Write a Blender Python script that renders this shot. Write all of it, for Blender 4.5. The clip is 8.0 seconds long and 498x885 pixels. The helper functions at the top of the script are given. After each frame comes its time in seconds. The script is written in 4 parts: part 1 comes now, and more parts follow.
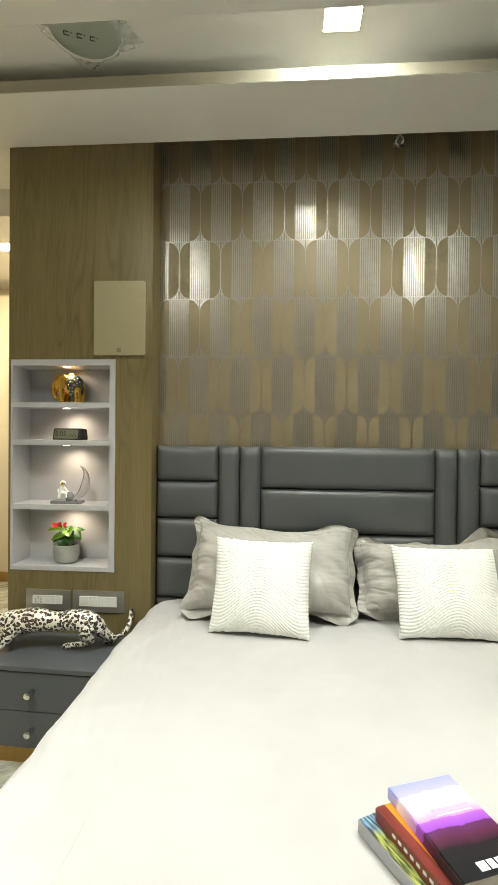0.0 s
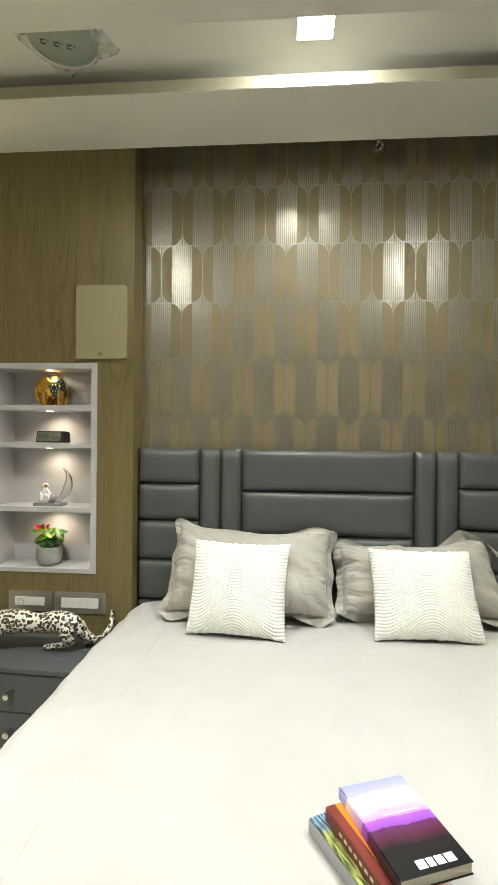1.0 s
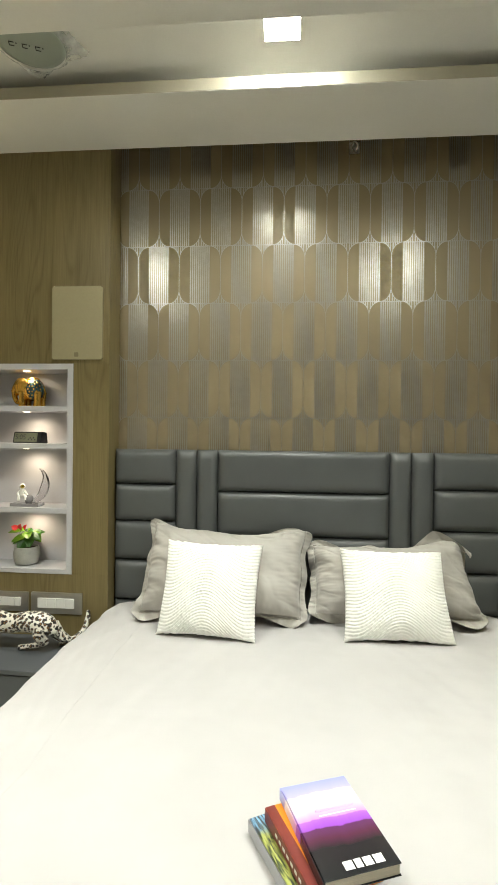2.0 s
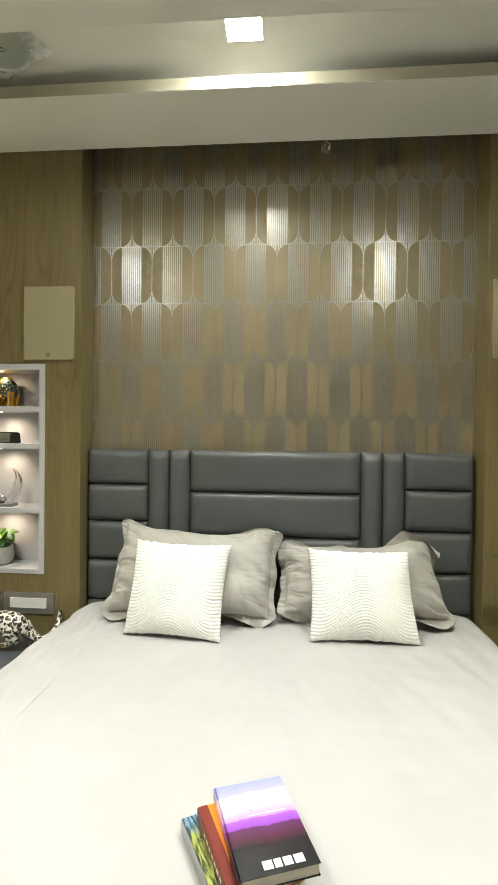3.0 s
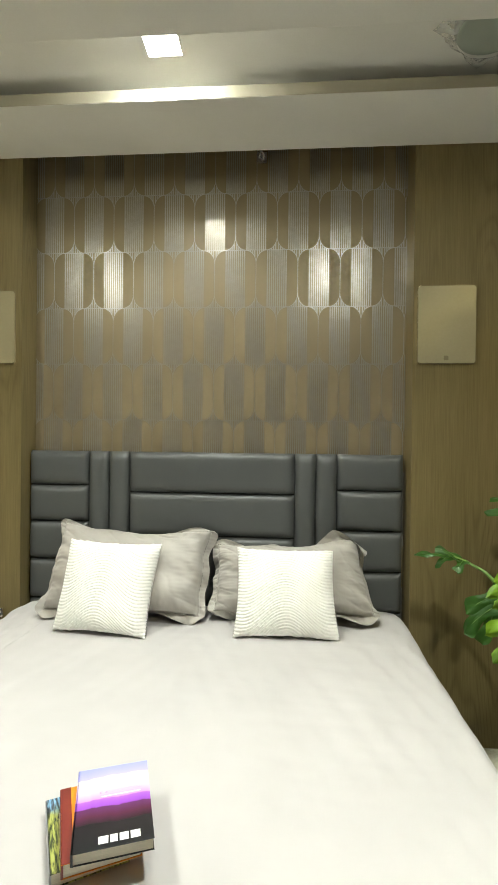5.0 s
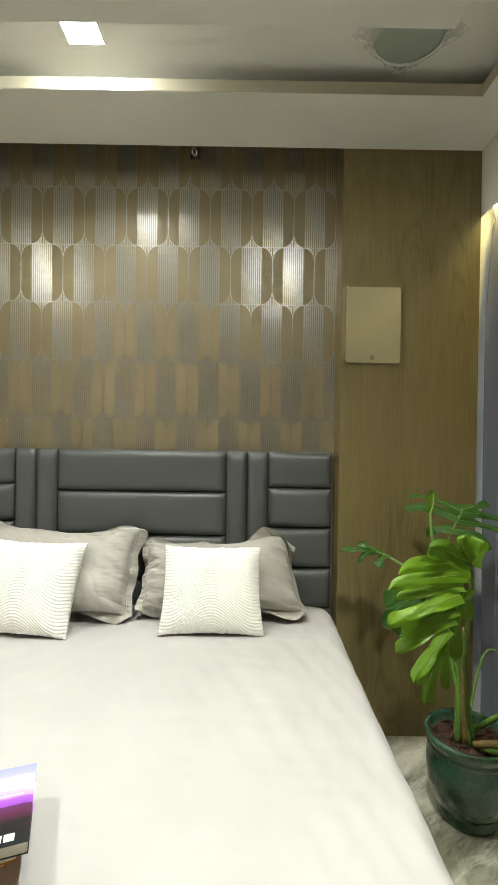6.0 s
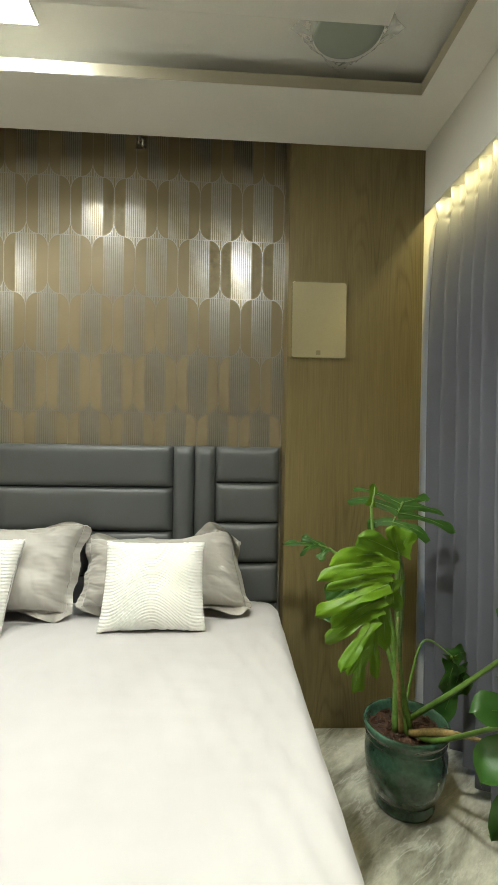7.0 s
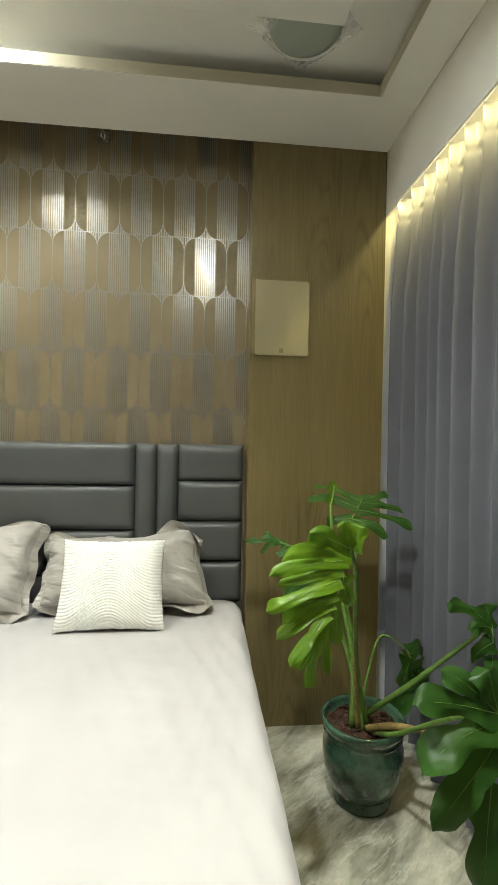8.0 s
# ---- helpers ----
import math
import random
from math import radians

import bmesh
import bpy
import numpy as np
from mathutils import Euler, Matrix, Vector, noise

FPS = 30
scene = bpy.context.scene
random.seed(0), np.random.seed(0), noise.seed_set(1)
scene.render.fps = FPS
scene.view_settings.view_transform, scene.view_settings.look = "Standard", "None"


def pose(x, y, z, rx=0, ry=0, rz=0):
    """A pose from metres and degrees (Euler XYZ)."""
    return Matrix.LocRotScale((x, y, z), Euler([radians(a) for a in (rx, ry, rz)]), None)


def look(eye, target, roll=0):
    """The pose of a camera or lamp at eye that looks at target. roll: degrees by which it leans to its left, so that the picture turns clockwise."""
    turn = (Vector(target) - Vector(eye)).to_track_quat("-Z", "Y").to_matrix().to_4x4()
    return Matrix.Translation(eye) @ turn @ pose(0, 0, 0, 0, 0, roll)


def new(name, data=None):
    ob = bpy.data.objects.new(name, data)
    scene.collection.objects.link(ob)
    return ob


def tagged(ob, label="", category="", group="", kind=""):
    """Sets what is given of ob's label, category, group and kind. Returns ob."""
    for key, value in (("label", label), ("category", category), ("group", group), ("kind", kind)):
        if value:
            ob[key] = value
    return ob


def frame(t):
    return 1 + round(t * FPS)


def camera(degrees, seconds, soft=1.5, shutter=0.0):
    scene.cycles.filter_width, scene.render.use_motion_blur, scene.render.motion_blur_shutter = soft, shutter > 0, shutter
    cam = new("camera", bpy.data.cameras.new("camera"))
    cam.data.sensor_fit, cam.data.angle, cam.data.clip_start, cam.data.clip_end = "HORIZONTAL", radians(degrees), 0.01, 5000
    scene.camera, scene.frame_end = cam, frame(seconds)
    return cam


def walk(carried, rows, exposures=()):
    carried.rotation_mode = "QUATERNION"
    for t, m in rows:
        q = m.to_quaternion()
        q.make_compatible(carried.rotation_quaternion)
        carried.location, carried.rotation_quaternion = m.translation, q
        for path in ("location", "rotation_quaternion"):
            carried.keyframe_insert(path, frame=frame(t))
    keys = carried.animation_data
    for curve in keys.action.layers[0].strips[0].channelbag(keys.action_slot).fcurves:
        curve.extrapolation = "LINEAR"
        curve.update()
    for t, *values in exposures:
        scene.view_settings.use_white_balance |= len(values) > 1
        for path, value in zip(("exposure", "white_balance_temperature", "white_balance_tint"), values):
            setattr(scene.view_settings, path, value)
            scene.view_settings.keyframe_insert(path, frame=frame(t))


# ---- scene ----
cam = camera(55.1, 8.0, soft=1.3)
PATH = [
    (0, (0.156, 0.007, 1.363), (0.008, 2.001, 1.338), 0.6),
    (0.5, (0.205, 0.002, 1.364), (0.052, 1.996, 1.344), 0.65),
    (1, (0.254, -0.003, 1.373), (0.101, 1.991, 1.352), 0.65),
    (1.5, (0.313, -0.001, 1.376), (0.155, 1.993, 1.356), 0.65),
    (3, (0.514, 0.012, 1.386), (0.352, 2.006, 1.359), 0.65),
    (3.5, (0.583, 0.002, 1.389), (0.417, 1.995, 1.365), 0.65),
    (4, (0.655, -0.014, 1.391), (0.485, 1.978, 1.372), 0.65),
    (5.5, (0.883, -0.022, 1.383), (0.79, 1.976, 1.366), 0.65),
    (6, (0.957, -0.016, 1.38), (0.963, 1.984, 1.361), 0.85),
    (6.5, (1.014, -0.01, 1.373), (1.088, 1.988, 1.352), 0.9),
    (7, (1.081, -0.006, 1.359), (1.2, 1.991, 1.339), 0.95),
    (7.5, (1.129, -0.001, 1.351), (1.29, 1.992, 1.33), 1.05),
    (8, (1.162, -0.007, 1.346), (1.364, 1.983, 1.331), 1.1),
]
walk(cam, [(t, look(eye, target, roll)) for t, eye, target, roll in PATH])

# ---- light ----
scene.view_settings.exposure = 0.0
world = bpy.data.worlds.new("dusk")
scene.world = world
world.use_nodes = True
world.node_tree.nodes["Background"].inputs["Color"].default_value = (0.25, 0.42, 0.8, 1)
world.node_tree.nodes["Background"].inputs["Strength"].default_value = 0.6


def area_lamp(name, m, w, h, watts, colour, spread=180):
    data = bpy.data.lights.new(name, "AREA")
    data.shape, data.size, data.size_y, data.energy, data.color, data.spread = "RECTANGLE", w, h, watts, colour, radians(spread)
    ob = new(name, data)
    ob.matrix_world = m
    return ob


def spot_lamp(name, m, watts, colour, cone, size=0.01):
    data = bpy.data.lights.new(name, "SPOT")
    data.energy, data.color, data.spot_size, data.spot_blend, data.shadow_soft_size = watts, colour, radians(cone), 1.0, size
    ob = new(name, data)
    ob.matrix_world = m
    return ob


WHITE = (0.955, 0.99, 0.905)
CEIL, SOFFIT = 2.83, 2.72
LAMPS = [(0.342, 1.698, CEIL, 5.0), (-0.69, 0.76, SOFFIT, 18.5), (1.18, 0.85, SOFFIT, 13.5)]
for x, y, z, watts in LAMPS:
    area_lamp("downlight_glow", pose(x, y, z - 0.012), 0.12, 0.12, watts, WHITE, 105)
area_lamp("passage_glow", pose(-1.92, 3.41, 2.735), 0.12, 0.12, 22, (1.0, 0.85, 0.6))
area_lamp("pelmet_glow", pose(2.068, 0.5, 2.470, -48, 0, 90), 3.4, 0.010, 16, (1.0, 0.85, 0.33))
for x, y, z in [(-0.895, 2.245, 1.682), (-0.895, 2.245, 1.488), (-0.895, 2.245, 1.308), (-0.895, 2.245, 0.999)]:
    spot_lamp("niche_glow", pose(x + 0.01, y + 0.015, z - 0.012, 14), 2.0, (1.0, 0.84, 0.62), 150, 0.02)


# ---- materials ----
def link(nt, a, b):
    nt.links.new(a, b)


def calc(nt, op, a, b=0.0, c=None):
    n = nt.nodes.new("ShaderNodeMath")
    n.operation = op
    for i, v in enumerate((a, b) if c is None else (a, b, c)):
        if isinstance(v, (int, float)):
            n.inputs[i].default_value = v
        else:
            nt.links.new(v, n.inputs[i])
    return n.outputs[0]


def blend(nt, fac, a, b, mode="MIX"):
    n = nt.nodes.new("ShaderNodeMix")
    n.data_type, n.blend_type = "RGBA", mode
    for sock, v in ((n.inputs[0], fac), (n.inputs[6], a), (n.inputs[7], b)):
        if isinstance(v, (int, float)):
            sock.default_value = v
        elif isinstance(v, tuple):
            sock.default_value = (*v[:3], 1)
        else:
            nt.links.new(v, sock)
    return n.outputs[2]


def ramp(nt, fac, lo, hi):
    n = nt.nodes.new("ShaderNodeMapRange")
    nt.links.new(fac, n.inputs[0])
    n.inputs[1].default_value, n.inputs[2].default_value = lo, hi
    return n.outputs[0]


def coords(nt, scale=(1, 1, 1), turn=(0, 0, 0)):
    tc, mp = nt.nodes.new("ShaderNodeTexCoord"), nt.nodes.new("ShaderNodeMapping")
    mp.inputs["Scale"].default_value = scale
    mp.inputs["Rotation"].default_value = turn
    nt.links.new(tc.outputs["Object"], mp.inputs[0])
    return mp.outputs[0]


def drawn_out(nt, turn, scale):
    """Object coordinates turned about z, then stretched."""
    mp = nt.nodes.new("ShaderNodeMapping")
    mp.inputs["Scale"].default_value = scale
    nt.links.new(coords(nt, (1, 1, 1), (0, 0, turn)), mp.inputs[0])
    return mp.outputs[0]


def cloud(nt, vec, scale, detail=4, rough=0.55, warp=0.0):
    n = nt.nodes.new("ShaderNodeTexNoise")
    nt.links.new(vec, n.inputs["Vector"])
    n.inputs["Scale"].default_value, n.inputs["Detail"].default_value = scale, detail
    n.inputs["Roughness"].default_value, n.inputs["Distortion"].default_value = rough, warp
    return n.outputs["Fac"]


def bumped(nt, bsdf, height, strength, distance=0.002):
    n = nt.nodes.new("ShaderNodeBump")
    n.inputs["Strength"].default_value, n.inputs["Distance"].default_value = strength, distance
    nt.links.new(height, n.inputs["Height"])
    nt.links.new(n.outputs[0], bsdf.inputs["Normal"])


def blank(name):
    m = bpy.data.materials.new(name)
    m.use_nodes = True
    return m, m.node_tree, m.node_tree.nodes["Principled BSDF"]


def surf(name, colour, rough=0.5, metal=0.0, var=0.12, scale=6.0, grain=120.0, relief=0.15, stretch=(1, 1, 1), coat=0.0, sheen=0.0, spread=0.08, depth=0.002):
    """Plain stuff with broad variation, fine grain and relief."""
    m, nt, b = blank(name)
    v = coords(nt, stretch)
    big, fine = cloud(nt, v, scale, 3), cloud(nt, v, grain, 3)
    mixed = calc(nt, "MULTIPLY_ADD", fine, 0.35, calc(nt, "MULTIPLY", big, 0.65))
    dark = tuple(c * (1 - 1.6 * var) for c in colour)
    lite = tuple(min(1, c * (1 + 1.2 * var)) for c in colour)
    link(nt, blend(nt, ramp(nt, mixed, 0.3, 0.7), dark, lite), b.inputs["Base Color"])
    link(nt, calc(nt, "MULTIPLY_ADD", big, spread * 2, rough - spread), b.inputs["Roughness"])
    b.inputs["Metallic"].default_value = metal
    b.inputs["Coat Weight"].default_value = coat
    b.inputs["Sheen Weight"].default_value = sheen
    if relief:
        bumped(nt, b, fine, relief, depth)
    return m


def wood_veneer(name, dark, lite):
    """Upright veneer: fine pores, drawn-out streaks and a few cathedral figures."""
    m, nt, b = blank(name)
    wob = cloud(nt, coords(nt, (1, 1, 0.35)), 2.4, 2)
    broad = cloud(nt, coords(nt, (1, 1, 0.06)), 11, 5, 0.6, 0.6)
    fine = cloud(nt, coords(nt, (1, 1, 0.018)), 210, 3, 0.7)
    swirl = cloud(nt, coords(nt, (1, 1, 0.11)), 5.5, 1, 0.4, 0.0)
    rings = calc(nt, "ABSOLUTE", calc(nt, "SUBTRACT", calc(nt, "FRACT", calc(nt, "MULTIPLY", swirl, 26.0)), 0.5))
    rings = calc(nt, "MULTIPLY", calc(nt, "SUBTRACT", ramp(nt, rings, 0.0, 0.24), 1.0), ramp(nt, wob, 0.42, 0.58))
    f = calc(nt, "MULTIPLY_ADD", rings, 0.13, calc(nt, "MULTIPLY_ADD", fine, 0.52, calc(nt, "MULTIPLY", broad, 0.27)))
    col = blend(nt, ramp(nt, f, 0.18, 0.74), dark, lite)
    col = blend(nt, calc(nt, "MULTIPLY", ramp(nt, wob, 0.3, 0.75), 0.12), col, tuple(c * 0.75 for c in dark))
    link(nt, col, b.inputs["Base Color"])
    link(nt, calc(nt, "MULTIPLY_ADD", fine, 0.14, 0.27), b.inputs["Roughness"])
    b.inputs["Specular IOR Level"].default_value = 0.4
    bumped(nt, b, fine, 0.10, 0.0008)
    return m


def wallpaper_paint(name):
    """Rows of round-ended cells, each with a ribbed foil stripe; foil ribs fill the cusps and a foil line goes round each cell."""
    m, nt, b = blank(name)
    sep = nt.nodes.new("ShaderNodeSeparateXYZ")
    link(nt, coords(nt), sep.inputs[0])
    x, z = sep.outputs[0], sep.outputs[2]
    W, H, R = 0.205, 0.2803, 0.0525
    tall = 0.0525 / 0.066
    v = calc(nt, "DIVIDE", calc(nt, "SUBTRACT", z, 2.3135), H)
    row = calc(nt, "FLOOR", v)
    py = calc(nt, "ABSOLUTE", calc(nt, "MULTIPLY", calc(nt, "SUBTRACT", calc(nt, "SUBTRACT", v, row), 0.5), H * tall))
    odd = calc(nt, "ABSOLUTE", calc(nt, "MODULO", calc(nt, "ADD", row, 21.0), 2.0))
    u = calc(nt, "MULTIPLY_ADD", odd, 0.5, calc(nt, "DIVIDE", calc(nt, "SUBTRACT", x, 0.041 - 4.1), W))
    px = calc(nt, "ABSOLUTE", calc(nt, "MULTIPLY", calc(nt, "SUBTRACT", calc(nt, "FRACT", u), 0.5), W))
    qx = calc(nt, "ADD", px, R - W / 2)
    qy = calc(nt, "ADD", py, R - H * tall / 2)
    mx, my = calc(nt, "MAXIMUM", qx, 0.0), calc(nt, "MAXIMUM", qy, 0.0)
    ln = calc(nt, "SQRT", calc(nt, "ADD", calc(nt, "MULTIPLY", mx, mx), calc(nt, "MULTIPLY", my, my)))
    d = calc(nt, "SUBTRACT", calc(nt, "ADD", ln, calc(nt, "MINIMUM", calc(nt, "MAXIMUM", qx, qy), 0.0)), R)
    line = calc(nt, "MAXIMUM", calc(nt, "LESS_THAN", calc(nt, "ABSOLUTE", d), 0.0016), calc(nt, "GREATER_THAN", py, H * tall / 2 - 0.0011))
    cusp = calc(nt, "GREATER_THAN", d, 0.0)
    stripe = calc(nt, "LESS_THAN", px, 0.0505)
    rib_wave = calc(nt, "ABSOLUTE", calc(nt, "SUBTRACT", calc(nt, "FRACT", calc(nt, "DIVIDE", px, 0.0101)), 0.5))
    rib = calc(nt, "MULTIPLY", ramp(nt, rib_wave, 0.36, 0.26), calc(nt, "MAXIMUM", cusp, stripe))
    foil = calc(nt, "MAXIMUM", line, rib)
    grit = cloud(nt, coords(nt), 40, 3)
    broad = cloud(nt, coords(nt), 2.2, 3)
    plain = blend(nt, ramp(nt, broad, 0.3, 0.7), (0.226, 0.178, 0.100), (0.258, 0.205, 0.117))
    metal = blend(nt, ramp(nt, grit, 0.3, 0.7), (0.325, 0.308, 0.275), (0.380, 0.360, 0.324))
    link(nt, blend(nt, foil, plain, metal), b.inputs["Base Color"])
    link(nt, calc(nt, "MULTIPLY", foil, 0.78), b.inputs["Metallic"])
    link(nt, calc(nt, "MULTIPLY_ADD", foil, -0.162, 0.44), b.inputs["Roughness"])
    b.inputs["Specular IOR Level"].default_value = 0.35
    bumped(nt, b, ramp(nt, calc(nt, "ABSOLUTE", d), 0.004, 0.0), 0.3, 0.0008)
    return m


def stone(name):
    m, nt, b = blank(name)
    v = coords(nt, (1, 1, 1), (0, 0, 0.5))
    base = cloud(nt, drawn_out(nt, -0.75, (0.9, 2.6, 1)), 3.6, 8, 0.66, 0.25)
    fine = cloud(nt, v, 14, 7, 0.7, 0.3)
    vein = calc(nt, "ABSOLUTE", calc(nt, "SUBTRACT", cloud(nt, drawn_out(nt, -0.65, (0.7, 3.2, 1)), 3.1, 7, 0.65, 0.3), 0.5))
    col = blend(nt, ramp(nt, base, 0.36, 0.64), (0.22, 0.215, 0.165), (0.66, 0.65, 0.53))
    col = blend(nt, calc(nt, "MULTIPLY", ramp(nt, fine, 0.45, 0.75), 0.35), col, (0.30, 0.28, 0.22))
    col = blend(nt, calc(nt, "MULTIPLY", calc(nt, "SUBTRACT", 1.0, ramp(nt, vein, 0.0, 0.022)), 0.40), col, (0.72, 0.70, 0.62))
    link(nt, col, b.inputs["Base Color"])
    link(nt, calc(nt, "MULTIPLY_ADD", fine, 0.15, 0.16), b.inputs["Roughness"])
    return m


def cloth(name, colour, weave=900.0, crease=0.25, sheen=0.2, rough=0.75, folds=11):
    m, nt, b = blank(name)
    big, mid = cloud(nt, coords(nt), 4, 3), cloud(nt, coords(nt, (1, 0.45, 1), (0, 0, 0.35)), folds, 4, 0.5, 0.6)
    fine = cloud(nt, coords(nt), weave, 1)
    col = blend(nt, ramp(nt, calc(nt, "ADD", calc(nt, "MULTIPLY", big, 0.6), calc(nt, "MULTIPLY", fine, 0.4)), 0.35, 0.65), tuple(c * 0.93 for c in colour), tuple(min(1, c * 1.05) for c in colour))
    link(nt, col, b.inputs["Base Color"])
    b.inputs["Roughness"].default_value, b.inputs["Sheen Weight"].default_value = rough, sheen
    bumped(nt, b, calc(nt, "MULTIPLY_ADD", fine, 0.06, mid), crease, 0.006)
    return m


def clear(name, colour=(1, 1, 1), rough=0.02, ior=1.45):
    m, nt, b = blank(name)
    b.inputs["Base Color"].default_value = (*colour, 1)
    b.inputs["Transmission Weight"].default_value, b.inputs["Roughness"].default_value, b.inputs["IOR"].default_value = 1.0, rough, ior
    return m


def film_paint(name):
    m, nt, b = blank(name)
    b.inputs["Base Color"].default_value = (0.86, 0.88, 0.86, 1)
    b.inputs["Roughness"].default_value = 0.2
    link(nt, calc(nt, "MULTIPLY_ADD", cloud(nt, coords(nt), 30, 3), 0.6, 0.02), b.inputs["Alpha"])
    bumped(nt, b, cloud(nt, coords(nt), 24, 3), 0.8, 0.01)
    return m


def glow(name, colour, strength):
    m, nt, b = blank(name)
    b.inputs["Base Color"].default_value = (0.8, 0.8, 0.8, 1)
    b.inputs["Emission Color"].default_value, b.inputs["Emission Strength"].default_value = (*colour, 1), strength
    return m


def leaf_paint(name, dark, lite):
    m, nt, b = blank(name)
    info = nt.nodes.new("ShaderNodeObjectInfo")
    f = cloud(nt, coords(nt), 9, 4)
    col = blend(nt, ramp(nt, f, 0.3, 0.7), dark, lite)
    col = blend(nt, calc(nt, "MULTIPLY", info.outputs["Random"], 0.35), col, tuple(c * 1.5 for c in lite))
    lobe = nt.nodes.new("ShaderNodeNewGeometry").outputs["Random Per Island"]
    col = blend(nt, calc(nt, "MULTIPLY", lobe, 0.40), col, dark)
    link(nt, col, b.inputs["Base Color"])
    b.inputs["Roughness"].default_value = 0.42
    b.inputs["Specular IOR Level"].default_value = 0.36
    bumped(nt, b, cloud(nt, coords(nt, (1, 0.5, 1)), 42, 3), 0.4, 0.003)
    tr, mix, out = nt.nodes.new("ShaderNodeBsdfTranslucent"), nt.nodes.new("ShaderNodeMixShader"), nt.nodes["Material Output"]
    link(nt, blend(nt, 0.5, col, (0.25, 0.45, 0.03)), tr.inputs[0])
    mix.inputs[0].default_value = 0.22
    link(nt, b.outputs[0], mix.inputs[1])
    link(nt, tr.outputs[0], mix.inputs[2])
    link(nt, mix.outputs[0], out.inputs[0])
    return m


def leopard_paint(name):
    m, nt, b = blank(name)
    warp = cloud(nt, coords(nt), 95, 2)
    vo = nt.nodes.new("ShaderNodeTexVoronoi")
    vo.inputs["Scale"].default_value = 76
    link(nt, coords(nt), vo.inputs["Vector"])
    d = calc(nt, "MULTIPLY_ADD", warp, 0.35, vo.outputs["Distance"])
    spot = calc(nt, "LESS_THAN", d, 0.690)
    heart = calc(nt, "LESS_THAN", d, 0.375)
    col = blend(nt, spot, (0.78, 0.75, 0.66), (0.015, 0.012, 0.01))
    col = blend(nt, heart, col, (0.36, 0.17, 0.04))
    link(nt, col, b.inputs["Base Color"])
    b.inputs["Roughness"].default_value = 0.28
    b.inputs["Coat Weight"].default_value = 0.4
    return m


def cover_art(name):
    """Book cover: pale sky over violet hills over black, by height on the cover (local y)."""
    m, nt, b = blank(name)
    sep = nt.nodes.new("ShaderNodeSeparateXYZ")
    link(nt, coords(nt), sep.inputs[0])
    hill = cloud(nt, coords(nt, (1, 0.2, 1)), 22, 4)
    y = calc(nt, "MULTIPLY_ADD", calc(nt, "SUBTRACT", hill, 0.5), 0.085, calc(nt, "DIVIDE", sep.outputs[1], 0.215))
    cr = nt.nodes.new("ShaderNodeValToRGB")
    link(nt, y, cr.inputs[0])
    stops = [(0.0, (0.012, 0.014, 0.016)), (0.27, (0.02, 0.016, 0.02)), (0.36, (0.09, 0.02, 0.05)), (0.46, (0.12, 0.03, 0.12)), (0.47, (0.30, 0.07, 0.52)),
             (0.56, (0.40, 0.13, 0.66)), (0.57, (0.62, 0.30, 0.78)), (0.74, (0.85, 0.68, 0.84)), (0.84, (0.93, 0.88, 0.92)), (0.87, (0.45, 0.42, 0.80)), (1.0, (0.33, 0.36, 0.78))]
    while len(cr.color_ramp.elements) < len(stops):
        cr.color_ramp.elements.new(0.5)
    for e, (p, c) in zip(cr.color_ramp.elements, stops):
        e.position, e.color = p, (*c, 1)
    link(nt, cr.outputs[0], b.inputs["Base Color"])
    b.inputs["Roughness"].default_value = 0.22
    return m


def grass_cover(name):
    """Book cover: yellow-green blades under a strip of blue sky."""
    m, nt, b = blank(name)
    sep = nt.nodes.new("ShaderNodeSeparateXYZ")
    link(nt, coords(nt), sep.inputs[0])
    blades = cloud(nt, coords(nt, (1, 0.16, 1), (0, 0, 0.35)), 190, 3, 0.6, 0.4)
    col = blend(nt, ramp(nt, blades, 0.40, 0.60), (0.025, 0.04, 0.02), (0.42, 0.45, 0.12))
    y = calc(nt, "MULTIPLY_ADD", cloud(nt, coords(nt), 40, 3), 0.05, sep.outputs[1])
    sky = blend(nt, ramp(nt, blades, 0.45, 0.6), (0.05, 0.06, 0.07), (0.22, 0.42, 0.62))
    link(nt, blend(nt, ramp(nt, y, 0.165, 0.185), col, sky), b.inputs["Base Color"])
    b.inputs["Roughness"].default_value = 0.3
    return m


